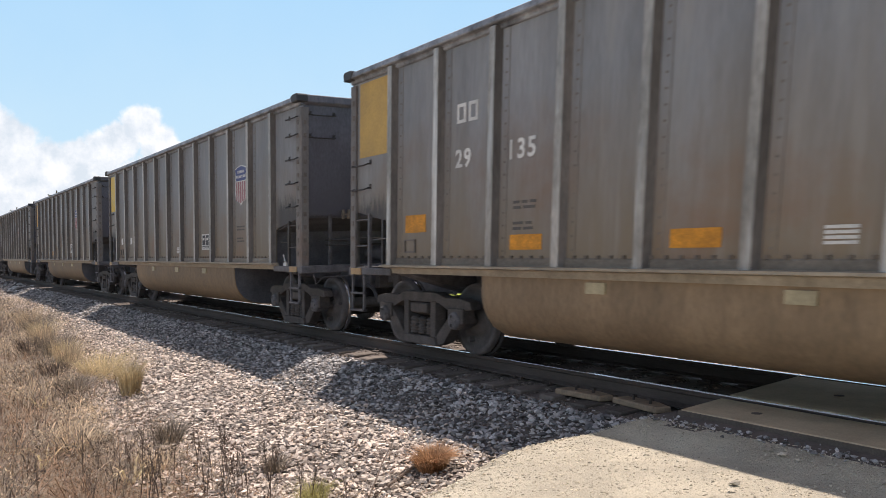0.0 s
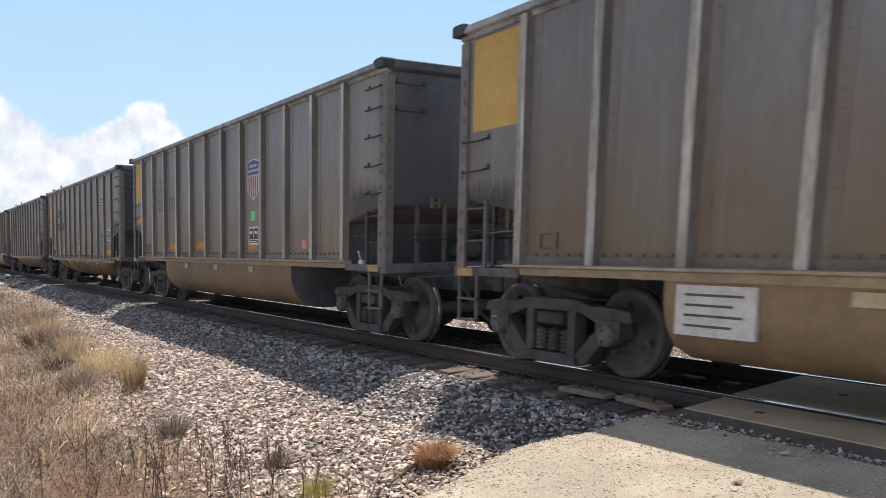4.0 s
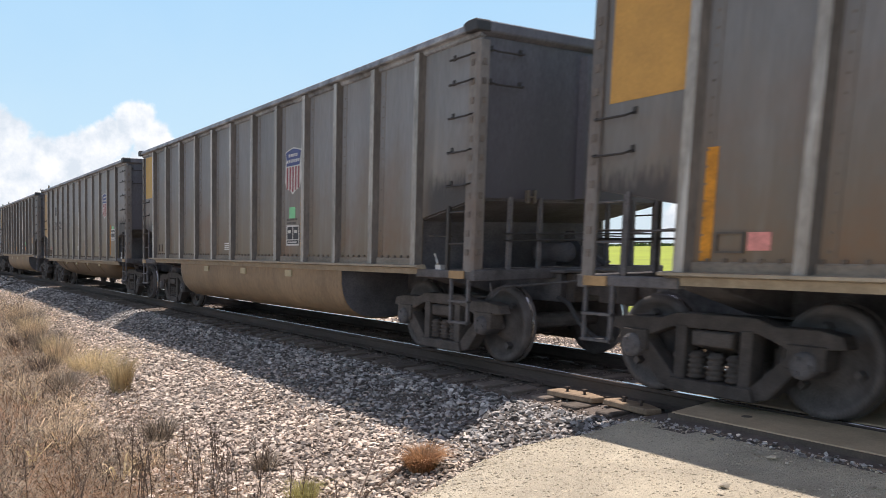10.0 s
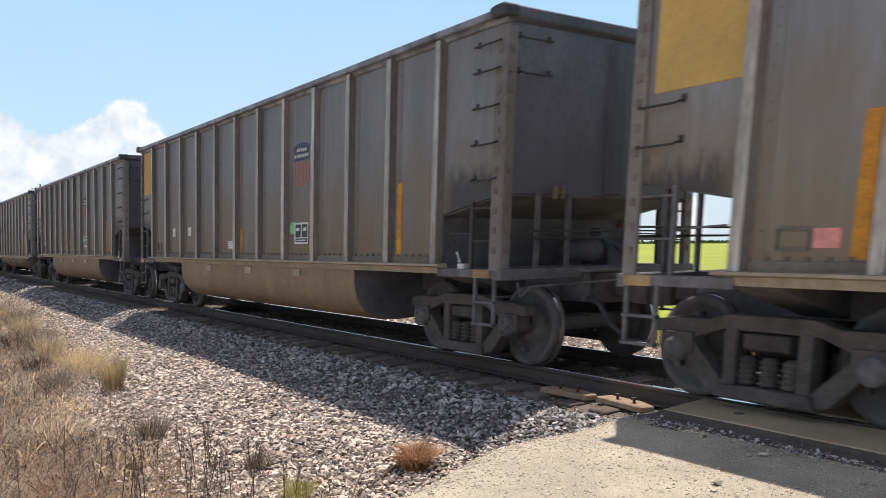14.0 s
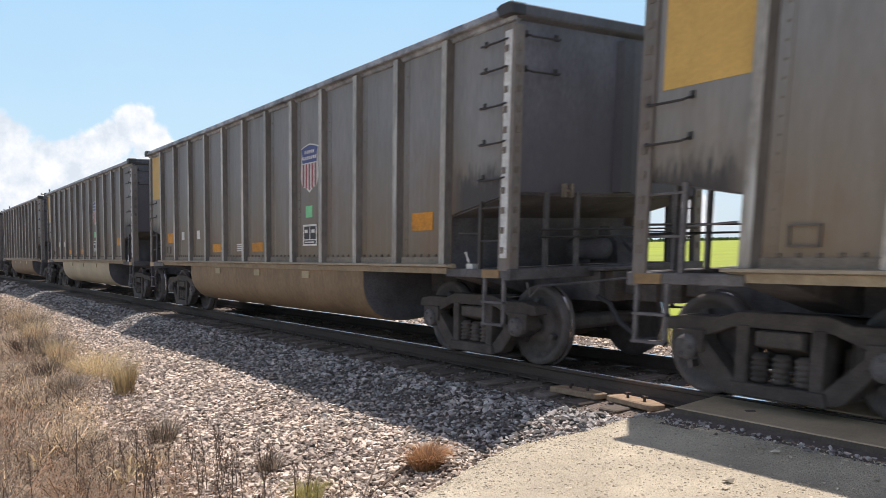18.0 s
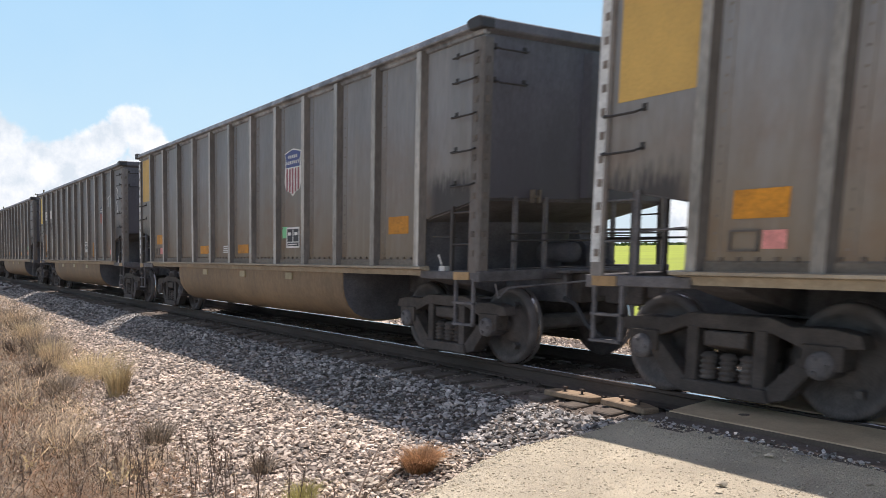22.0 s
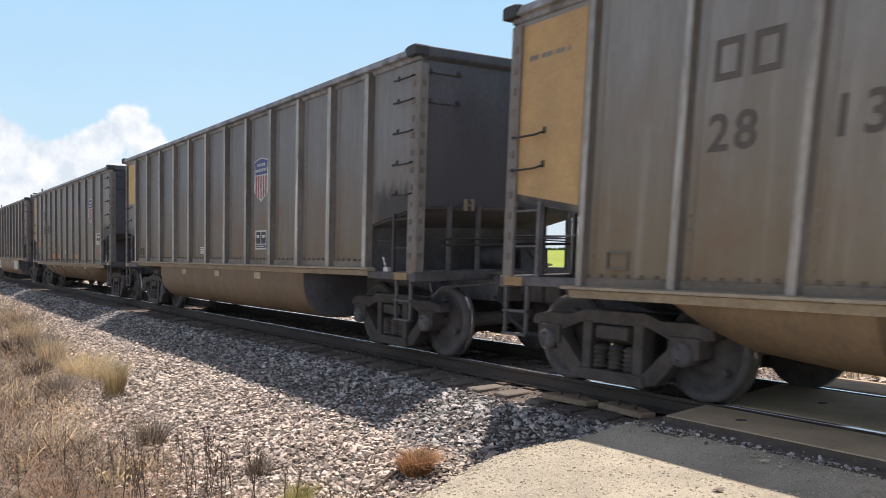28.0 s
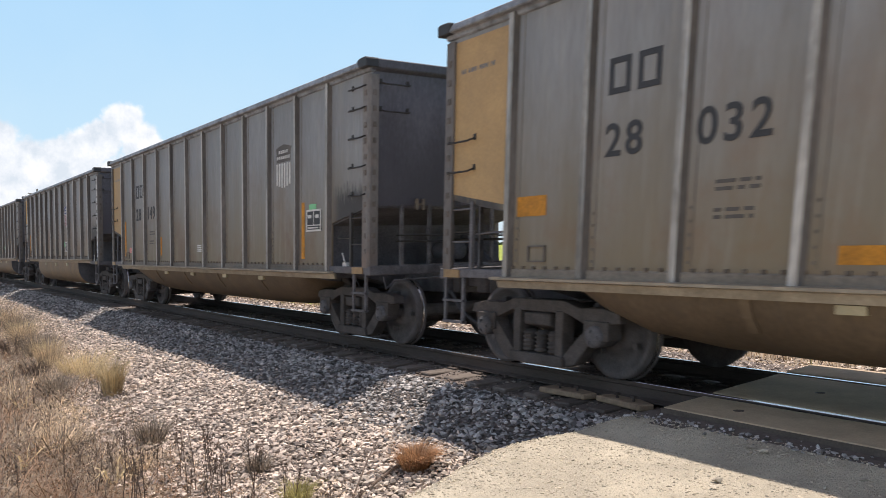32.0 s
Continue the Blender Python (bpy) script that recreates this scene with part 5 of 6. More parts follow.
            # clouds of splashes: panel, place along it, height, spreads, count
            for panel, u0, z0, su, sz, n in ((1, 0.50, 2.14, 0.17, 0.11, 60), (1, 0.52, 1.92, 0.19, 0.06, 110), (1, 0.55, 1.62, 0.18, 0.17, 95), (2, 0.42, 2.20, 0.12, 0.14, 120), (2, 0.20, 1.98, 0.06, 0.11, 45), (2, 0.16, 1.66, 0.06, 0.14, 25)):
                for k in range(n):
                    px, pz = RIB_X[panel - 1] + 1.0945 * (u0 + rnd.gauss(0, su)), z0 + rnd.gauss(0, sz)
                    if not RIB_X[panel - 1] + 0.22 < px < RIB_X[panel] - 0.12 or pz < 1.3:
                        continue
                    r = 0.008 + 0.034 * rnd.random() ** 1.5
                    add_prism(bm, [(px + r * rnd.uniform(0.5, 1.1) * math.cos(a * math.tau / 7), pz + r * rnd.uniform(0.5, 1.1) * math.sin(a * math.tau / 7)) for a in range(7)], "y", -SHEET_Y - 0.0035 - k * 0.00002, -SHEET_Y)
            tagged(part("paint_daub", bm, M["daub"], car, "cream-yellow paint splashes"), "cream-yellow paint splashes", kind="stuff")


GENERIC = [("deep", "yellow", 0, "", "faded", 8, 1, "b8 w6"), ("deep", "orangey", 0, "", "faded", 9, 0, "b8 w5 o4"), ("deep", "yellow", 0, "", "faded", 8, 2, "b8 w5 P")]
CARS = {}


def build_train():
    for k in range(FRONT, LAST + 1):
        spec = ROSTER.get(k) or GENERIC[k % 3]
        kind = spec[0]
        here = pose(-3.46 + PITCH_CAR * k, TRACK_Y, 0)
        CARS[k] = copy_thing(MASTERS[kind], here)
    for m in MASTERS.values():
        for o in list(m.children_recursive) + [m]:
            bpy.data.objects.remove(o)
    for k, car in CARS.items():
        kind, paint, mark = (ROSTER.get(k) or GENERIC[k % 3])[:3]
        end = {"bright": "bright yellow", "yellow": "faded yellow", "orangey": "faded orange", "tan": "tan"}[paint]
        if kind == "deep":
            car["label"] = f"dusty grey coal gondola, {end} end panel, " + ("painted number" if mark else "plain ribbed side")
        else:
            car["label"] = f"dusty khaki coal gondola, {end} end panel, shallow belly"
        dress(car, *(ROSTER.get(k) or GENERIC[k % 3]))


build_train()


# ---- ballast, road stones, weeds ----
def rock_shapes(count):
    """Angular stones: hulls of a few random points, as (vertices, triangles)."""
    shapes = []
    rnd = np.random.RandomState(3)
    for _ in range(count):
        bm = bmesh.new()
        for p in rnd.normal(size=(9, 3)):
            bm.verts.new(p / np.linalg.norm(p) * rnd.uniform(0.8, 1.15))
        hull = bmesh.ops.convex_hull(bm, input=bm.verts[:])
        bmesh.ops.delete(bm, geom=[g for g in hull["geom_interior"] if isinstance(g, bmesh.types.BMVert)], context="VERTS")
        bm.verts.index_update()
        v = np.array([x.co[:] for x in bm.verts])
        f = np.array([[x.index for x in q.verts] for q in bm.faces])
        bm.free()
        v *= np.array([1.0, rnd.uniform(0.55, 0.9), rnd.uniform(0.40, 0.66)])
        shapes.append((v, f))
    return shapes


ROCKS = rock_shapes(8)


def join_rocks(name, places, mats):
    """places: rows of x, y, z, size, turn, tilt, shape."""
    vs, fs, n = [], [], 0
    for x, y, z, s, a, b, k in places:
        v, f = ROCKS[int(k)]
        ca, sa, cb, sb = math.cos(a), math.sin(a), math.cos(b), math.sin(b)
        rot = np.array([[ca, -sa, 0], [sa, ca, 0], [0, 0, 1]]) @ np.array([[1, 0, 0], [0, cb, -sb], [0, sb, cb]])
        vs.append((v * s) @ rot.T + np.array([x, y, z]))
        fs.append(f + n)
        n += len(v)
    v, f = np.concatenate(vs), np.concatenate(fs)
    me = bpy.data.meshes.new(name)
    me.vertices.add(len(v))
    me.vertices.foreach_set("co", v.astype(np.float32).ravel())
    me.loops.add(f.size)
    me.loops.foreach_set("vertex_index", f.astype(np.int32).ravel())
    me.polygons.add(len(f))
    me.polygons.foreach_set("loop_start", np.arange(0, f.size, 3, dtype=np.int32))
    me.polygons.foreach_set("loop_total", np.full(len(f), 3, dtype=np.int32))
    me.polygons.foreach_set("use_smooth", np.zeros(len(f), dtype=bool))
    me.update(calc_edges=True)
    me.validate()
    me.materials.append(mats)
    return me


def weed_line(x):
    """The y up to which weeds cover the bank on the camera's side."""
    pts = [(-400, 4.6), (-60, 4.5), (-28, 4.0), (-16, 3.15), (-11.8, 2.66), (-9, 2.4), (-7, 2.6), (-5.9, 2.95), (-4.6, 2.3), (0, 1.5)]
    for (xa, ya), (xb, yb) in zip(pts, pts[1:]):
        if x <= xb:
            return ya + (yb - ya) * (x - xa) / (xb - xa)
    return 1.5


def scatter_ballast():
    rnd = random.Random(11)
    places, near, dusty, grey = [], [], [], []
    bands = [(-9, -4.6, 1.7, 5.75, 0.037, 0.036), (-14, -9, 1.9, 5.75, 0.039, 0.036), (-24, -14, 2.4, 5.75, 0.045, 0.036), (-45, -24, 3.0, 5.75, 0.07, 0.048), (-110, -45, 3.6, 5.75, 0.26, 0.14),
             (-14, -5.0, 5.75, 8.1, 0.055, 0.045), (-40, -14, 5.75, 8.1, 0.09, 0.07), (-14, -5.0, 8.1, 12.6, 0.085, 0.055), (-45, -14, 8.1, 12.6, 0.16, 0.09), (-5.0, 2.0, 8.65, 9.6, 0.10, 0.055), (-110, -45, 8.1, 12.4, 0.3, 0.14)]
    for x0, x1, y0, y1, step, size in bands:
        nx, ny = int((x1 - x0) / step), int((y1 - y0) / step)
        for i in range(nx):
            for j in range(ny):
                x, y = x0 + (i + rnd.random()) * step, y0 + (j + rnd.random()) * step
                if y < 5.6 and x > road_edge(y) - 0.22 - 0.15 * rnd.random():
                    continue
                if y < weed_line(x) - 0.5 and rnd.random() < 0.8:
                    continue
                on_tie = 5.6 < y < 8.26
                if on_tie and (abs(((x + 5.25) / 0.495) - round((x + 5.25) / 0.495)) * 0.495 < 0.13 or abs(abs(y - TRACK_Y) - 0.7535) < 0.11):
                    continue
                s = size * (0.45 + 0.95 * rnd.random() ** 1.8) * (0.6 if on_tie else 0.75 if y > 5.5 else 1)
                if 5.5 < y < 5.75 and rnd.random() < (y - 5.5) * 2.4:
                    continue
                z = height(x, y) + s * rnd.uniform(0.0, 0.75) if not on_tie else height(x, y) + s * 0.1
                row = (x, y, z, s, rnd.uniform(0, 6.28), rnd.gauss(0, 0.52), rnd.randrange(8))
                # past the train's shadow edge at y 4.42, stones join the darkened grey lot
                (dusty if 5.50 + rnd.gauss(0, 0.07) < y < 8.4 else grey if 4.42 + rnd.gauss(0, 0.22) < y < 8.4 else near if y < 4.6 and -6.35 < x < -5.0 and y > 3.2 and len(near) < 300 and s > 0.033 else places).append(row)
    for i in range(520):
        x, y = -4.9 + rnd.random() ** 1.2 * 7.0, rnd.gauss(5.19, 0.065)
        s = 0.008 + 0.026 * rnd.random() ** 2
        grey.append((x, y, height(x, y) + s * 0.3, s, rnd.uniform(0, 6.28), rnd.uniform(-0.5, 0.5), rnd.randrange(8)))
    grit = []
    for i in range(15000):
        y = 5.22 - 3.2 * rnd.random() ** 0.9
        x = road_edge(y) - 0.12 + 4.2 * rnd.random() ** 1.2
        s = 0.0045 + 0.011 * rnd.random() ** 3
        grit.append((x, y, height(x, y) + s * 0.2, s, rnd.uniform(0, 6.28), 0, rnd.randrange(8)))
    tagged(new("road_grit", join_rocks("road_grit", grit, M["grit"])), "fine loose grit on the gravel road", "grit", kind="stuff")
    tagged(new("ballast", join_rocks("ballast", dusty, M["rail_side_stone"])), "dark brown crushed rock close to the rails", "ballast", kind="stuff")
    tagged(new("ballast", join_rocks("ballast", grey, M["shade_grey_stone"])), "grey crushed rock on the track shoulder, darkened for shade", "ballast", kind="stuff")
    stones = tagged(new("ballast", join_rocks("ballast", places, M["stone"])), "crushed pale grey and pinkish rock along the track", "ballast", kind="stuff")
    shapes = [join_rocks("stone", [(0, 0, 0, 1, 0, 0, k)], M["stone_single"]) for k in range(8)]
    for x, y, z, s, a, b, k in near:
        o = new("stone", shapes[k])
        o.parent = stones
        o.matrix_basis = Matrix.LocRotScale((x, y, z), Euler((b, 0, a)), (s, s, s))
    # loose stones on the road
    pales = [join_rocks("stone", [(0, 0, 0, 1, 0, 0, k)], M["pale"]) for k in range(8)]
    for x, y, s in ((-3.29, 4.24, 0.055), (-3.22, 4.12, 0.040), (-3.12, 4.33, 0.022), (-2.95, 4.45, 0.018), (-3.55, 4.95, 0.04), (-3.42, 4.92, 0.05), (-3.50, 4.86, 0.035), (-3.3, 4.9, 0.03), (-3.05, 4.8, 0.02), (-4.2, 3.9, 0.02), (-2.8, 4.6, 0.025),
                    (-2.7, 4.85, 0.03), (-3.0, 4.65, 0.022), (-3.62, 5.0, 0.03), (-4.55, 4.0, 0.02), (-2.6, 4.5, 0.02), (-3.9, 4.6, 0.016), (-4.6, 4.55, 0.018)):
        o = new("loose_stone", pales[rnd.randrange(8)])
        o.matrix_basis = Matrix.LocRotScale((x, y, height(x, y) + s * 0.35), Euler((0.1, 0.1, rnd.uniform(0, 6))), (s * 0.85, s * 0.85, s * 0.55))
        tagged(o, "loose pale stone lying on the gravel road", "stone", "loose stones on the road")


M["grit"] = material("road_grit", (0.53, 0.465, 0.35), 0.95, 0, 0.2, 3, 60, 0.2, per_island=0.25)
# darker brown stones beside and between the rails
M["rail_side_stone"] = material("coal_dusted_rock", (0.235, 0.195, 0.165), 0.95, 0, 0.3, 2, 60, 0.4, per_island=0.6, tint=(0.20, 0.16, 0.13), spec=0.2)
# grey rock, its tone lowered to paint in the train's shade
M["shade_grey_stone"] = material("clean_grey_rock", (0.325, 0.312, 0.300), 0.85, 0, 0.3, 3, 60, 0.4, per_island=0.75, tint=(0.365, 0.335, 0.31))
M["stone_single"] = material("crushed_rock_single", (0.475, 0.425, 0.36), 0.9, 0, 0.3, 1.2, 8, 0.4, per_object=0.5, tint=(0.50, 0.415, 0.335))
scatter_ballast()


def blades(name, rows, mats, label, category, kind="stuff"):
    """rows: x, y, z, height, lean direction, lean, width. Each blade is a bent, tapering strip."""
    n = len(rows)
    r = np.array(rows)
    x, y, z, h, a, l, w = r.T
    base = np.stack([x, y, z], 1)
    d = np.stack([np.cos(a), np.sin(a), np.zeros(n)], 1)
    sd = np.stack([-np.sin(a + 0.6), np.cos(a + 0.6), np.zeros(n)], 1) * w[:, None]
    up = np.array([0, 0, 1.0])
    mid = base + d * (l * h * 0.35)[:, None] + up * (h * 0.6)[:, None]
    tip = base + d * (l * h)[:, None] + up * (h * (1 - 0.25 * l))[:, None]
    v = np.stack([base - sd, base + sd, mid - sd * 0.8, mid + sd * 0.8, tip], 1).reshape(-1, 3)
    k = np.arange(n)[:, None] * 5
    f = np.concatenate([k + np.array([[0, 1, 3]]), k + np.array([[0, 3, 2]]), k + np.array([[2, 3, 4]])], 1).reshape(-1, 3)
    me = bpy.data.meshes.new(name)
    me.vertices.add(len(v))
    me.vertices.foreach_set("co", v.astype(np.float32).ravel())
    me.loops.add(f.size)
    me.loops.foreach_set("vertex_index", f.astype(np.int32).ravel())
    me.polygons.add(len(f))
    me.polygons.foreach_set("loop_start", np.arange(0, f.size, 3, dtype=np.int32))
    me.polygons.foreach_set("loop_total", np.full(len(f), 3, dtype=np.int32))
    me.update(calc_edges=True)
    me.materials.append(mats)
    return tagged(new(name, me), label, category, kind=kind)


def grow_weeds():
    rnd = random.Random(21)
    sets = {"straw": [], "weed": [], "russet": [], "umber": []}

    def sort_at(x, y):
        s = 0.9 * noise.noise(Vector((x * 0.9, y * 1.3, 9))) + rnd.gauss(0, 0.26)
        # redder low down towards the viewer, paler on the far crest
        s += 0.16 * smooth(-9, -22, x) - 0.14 * smooth(2.4, 1.0, y) * smooth(-14, -7, x)
        return "russet" if s < -0.27 else "straw" if s > 0.30 else "umber" if rnd.random() < 0.36 else "weed"

    count = 0
    while count < 78000:
        x = -4.3 - 46 * rnd.random() ** 2.0
        top = weed_line(x)
        y = top - (top + 1.5 + 0.04 * abs(x)) * rnd.random() ** 1.2
        if x > road_edge(y) - 0.15:
            continue
        # keep a patchy edge towards the ballast
        patchy = noise.noise(Vector((x * 0.55, y * 0.8, 5)))
        edge = top - y
        if edge < 0.8 and rnd.random() > 0.2 + edge + patchy * 0.6:
            continue
        clump = noise.noise(Vector((x * 4.5, y * 4.5, 2)))
        if clump < -0.22 and rnd.random() < 0.7:
            continue
        h = (0.05 + 0.30 * rnd.random() ** 1.5) * (0.55 + 0.45 * min(1, edge / 1.2)) * (1 + 0.5 * patchy) * (1 + 0.9 * clump)
        if x > -7.5:
            h *= 0.75
        sets[sort_at(x, y)].append((x, y, height(x, y) - 0.02, h, rnd.uniform(0, 6.28), 0.1 + 2.6 * rnd.random(), rnd.choice((0.0012, 0.0016, 0.0022, 0.004)) * (1 + 0.05 * abs(x))))
        count += 1
    # curled leaf bits and seed husks caught among the stems
    for i in range(150000):
        x = -4.3 - 36 * rnd.random() ** 1.7
        top = weed_line(x)
        y = top + 0.15 - (top + 1.3) * rnd.random() ** 1.15
        if x > road_edge(y) - 0.15 or noise.noise(Vector((x * 3.5, y * 3.5, 12))) < -0.18:
            continue
        if top - y < 0.5 and rnd.random() < 0.5:
            continue
        lift = 0.30 * rnd.random() ** 1.5 * (0.7 + 0.9 * noise.noise(Vector((x * 2.2, y * 2.2, 4))))
        w = rnd.uniform(0.002, 0.0065) * (1 + 0.04 * abs(x))
        sets[sort_at(x, y)].append((x, y, height(x, y) + max(0.0, lift), rnd.uniform(0.008, 0.030), rnd.uniform(0, 6.28), rnd.uniform(0.5, 3.2), w))
    words = {"straw": "pale dry straw grass beside the ballast", "weed": "grey-brown dead weeds beside the ballast", "russet": "russet dry grass beside the ballast", "umber": "dark umber dead weeds beside the ballast"}
    for key, rows in sets.items():
        blades("dry_grass", rows, M[key], words[key], "grass")
    far = {"straw": [], "lime": []}
    for i in range(16000):
        x, y = -50 + 58 * rnd.random(), 12.3 + 2.2 * rnd.random()
        far["lime" if y > 13.4 + rnd.gauss(0, 0.5) else "straw"].append((x, y, height(x, y), rnd.uniform(0.15, 0.5), rnd.uniform(0, 6.28), rnd.uniform(0.1, 0.7), 0.008))
    for key, rows in far.items():
        blades("verge_grass", rows, M[key], "dry and green grass verge beyond the track", "grass")


grow_weeds()


def tuft(x, y, r, h, key, n, label):
    rnd = random.Random(int(x * 100) + n)
    rows = []
    for _ in range(n):
        a, q = rnd.uniform(0, 6.28), r * 0.35 * math.sqrt(rnd.random())
        px, py = x + q * math.cos(a), y + q * math.sin(a)
        rows.append((px, py, height(px, py) - 0.01, h * rnd.uniform(0.6, 1.1), a + rnd.gauss(0, 0.4), rnd.uniform(0.2, 1.1) * r / h, rnd.uniform(0.0018, 0.0035)))
    ob = blades("grass_tuft", rows, M[key], label, "grass tuft", kind="")
    return ob


tuft(-6.15, 3.86, 0.29, 0.25, "auburn", 1500, "rounded russet tuft of dry grass on ballast")
tuft(-12.7, 2.80, 0.34, 0.62, "gold", 700, "golden tuft of tall dry grass")
tuft(-14.4, 2.85, 0.45, 0.42, "gold", 240, "golden tuft of tall dry grass")
tuft(-15.2, 2.9, 0.9, 0.55, "gold", 520, "wide pale clump of tall dry grass")
tuft(-6.25, 2.78, 0.24, 0.24, "lime", 420, "yellow-green grass tuft among dead weeds")
tuft(-5.9, 2.55, 0.25, 0.22, "lime", 320, "yellow-green grass tuft among dead weeds")
tuft(-7.4, 2.9, 0.25, 0.22, "weed", 300, "brown tuft of dry weeds")
tuft(-9.3, 2.45, 0.35, 0.36, "weed", 420, "brown tuft of dry weeds")


# tall grass along the crest of the bank
for i, (x, y, r, h, key, n) in enumerate(((-16.7, 2.60, 0.5, 0.60, "straw", 380), (-17.8, 2.75, 0.5, 0.52, "gold", 260), (-18.6, 2.65, 0.6, 0.66, "weed", 420), (-20.8, 2.72, 0.6, 0.70, "straw", 420), (-22.2, 2.9, 0.6, 0.62, "gold", 280),
                                          (-24.0, 3.0, 0.8, 0.66, "weed", 420), (-26.5, 3.1, 0.8, 0.7, "straw", 380), (-19.4, 2.3, 0.6, 0.5, "umber", 260), (-15.6, 2.2, 0.5, 0.45, "umber", 220), (-13.6, 2.2, 0.5, 0.40, "weed", 300))):
    tuft(x, y, r, h, key, n, {"gold": "golden tuft of tall dry grass on the bank", "straw": "pale tuft of tall dry grass on the bank"}.get(key, "brown tuft of tall dead weeds on the bank"))


def spiky_plant(x, y, seed):
    """A low dead plant of a few broad pale pointed leaves."""
    rnd = random.Random(seed)
    rows = [(x + rnd.gauss(0, 0.03), y + rnd.gauss(0, 0.03), height(x, y) - 0.01, rnd.uniform(0.16, 0.34), a * 0.7 + rnd.uniform(-0.2, 0.2), rnd.uniform(0.4, 1.8), rnd.uniform(0.008, 0.014)) for a in range(9)]
    blades("spiky_plant", rows, M["gold"], "dead spiky plant with broad pale pointed leaves", "plant", kind="")


spiky_plant(-12.7, 1.62, 1)
spiky_plant(-9.1, 1.15, 2)
spiky_plant(-7.9, 1.75, 3)
tuft(-9.6, 1.55, 0.5, 0.34, "straw", 260, "spiky pale burst of dry straw")
tuft(-8.2, 2.0, 0.4, 0.30, "straw", 260, "spiky pale burst of dry straw")


def dead_stalk(x, y, h, seed, bushy):
    """A tall dead weed: a thin stem with side twigs and seed clusters."""
    rnd = random.Random(seed)
    z = height(x, y) - 0.02
    root = tagged(new("dead_stalk"), "tall dead weed stalk with dark seed clusters", "weed", "dead stalks in the weeds")
    root.matrix_basis = pose(x, y, z, 0, 0, rnd.uniform(0, 360))
    lean = rnd.uniform(-0.12, 0.12)
    pts = [(lean * h * t * t, 0.03 * math.sin(t * 3 + seed), h * t) for t in (0, 0.3, 0.6, 0.85, 1.0)]
    bm = bmesh.new()
    add_tube(bm, pts, [0.0045, 0.004, 0.0035, 0.0025, 0.0015], 5)
    twigs = []
    for i in range(bushy):
        t = rnd.uniform(0.35, 1.0)
        a = rnd.uniform(0, 6.28)
        p = Vector((lean * h * t * t, 0.03 * math.sin(t * 3 + seed), h * t))
        q = p + Vector((math.cos(a) * 0.07, math.sin(a) * 0.07, 0.09)) * rnd.uniform(0.4, 1.2)
        add_tube(bm, [p, q], [0.0022, 0.0012], 4)
        twigs.append(q)
    tagged(part("stem", bm, M["stem"], root), kind="stuff")
    bm = bmesh.new()
    for q in twigs:
        for _ in range(4):
            c = q + Vector((rnd.gauss(0, 0.010), rnd.gauss(0, 0.010), rnd.gauss(0, 0.018)))
            r = rnd.uniform(0.004, 0.009)
            v = [bm.verts.new(c + Vector(d) * r) for d in ((1, 0, 0), (0, 1, 0), (-1, 0, 0), (0, -1, 0), (0, 0, 1.5), (0, 0, -1.5))]
            for e in ((0, 1, 4), (1, 2, 4), (2, 3, 4), (3, 0, 4), (1, 0, 5), (2, 1, 5), (3, 2, 5), (0, 3, 5)):
                bm.faces.new([v[j] for j in e])
    if bushy > 2:
        # a fuzzy spike of husks round the upper stem
        for _ in range(70):
            t = rnd.uniform(0.58, 1.0)
            c = Vector((lean * h * t * t, 0.03 * math.sin(t * 3 + seed), h * t)) + Vector((rnd.gauss(0, 0.009), rnd.gauss(0, 0.009), 0))
            n = Vector((rnd.gauss(0, 1), rnd.gauss(0, 1), rnd.gauss(0.6, 1))).normalized() * rnd.uniform(0.006, 0.013)
            m = n.orthogonal().normalized() * 0.004
            bm.faces.new([bm.verts.new(c + d) for d in (n, m, -n, -m)])
    tagged(part("seed_head", bm, M["stem"], root), kind="stuff")


def grow_stalks():
    rnd = random.Random(8)
    spots = [(-5.35, 1.75, 0.75), (-5.75, 2.2, 0.72), (-5.45, 2.35, 0.62), (-6.4, 2.2, 0.6), (-7.2, 2.25, 0.62), (-7.6, 2.5, 0.5), (-5.6, 2.75, 0.46), (-5.9, 2.55, 0.5), (-6.2, 2.75, 0.4), (-7.0, 1.6, 0.7), (-6.0, 1.5, 0.75), (-8.6, 2.1, 0.6), (-4.95, 2.3, 0.55), (-5.1, 2.0, 0.5)]
    for i in range(14):
        x = rnd.uniform(-8.2, -5.3)
        spots.append((x, rnd.uniform(0.9, weed_line(x)), rnd.uniform(0.4, 0.7)))
    for i in range(22):
        x = rnd.uniform(-8.6, -4.9)
        spots.append((x, rnd.uniform(1.5, weed_line(x) + 0.35), rnd.uniform(0.25, 0.5)))
    for i, (x, y, h) in enumerate(spots):
        dead_stalk(x, y, h, i, rnd.choice((0, 2, 3, 5, 9)))
    bm = bmesh.new()
    add_tube(bm, [(-6.1, 3.35, height(-6.1, 3.35) + 0.02), (-6.35, 3.85, height(-6.35, 3.85) + 0.03), (-6.55, 4.1, height(-6.55, 4.1) + 0.06)], [0.012, 0.016, 0.01], 6)
    add_tube(bm, [(-5.75, 3.0, -0.6), (-6.0, 3.3, -0.35), (-6.15, 3.5, -0.22)], [0.008, 0.006, 0.003], 5)
    tagged(new("fallen_stick", finish("fallen_stick", bm, M["stem"])), "fallen dry stick lying on the ballast", "stick")


grow_stalks()


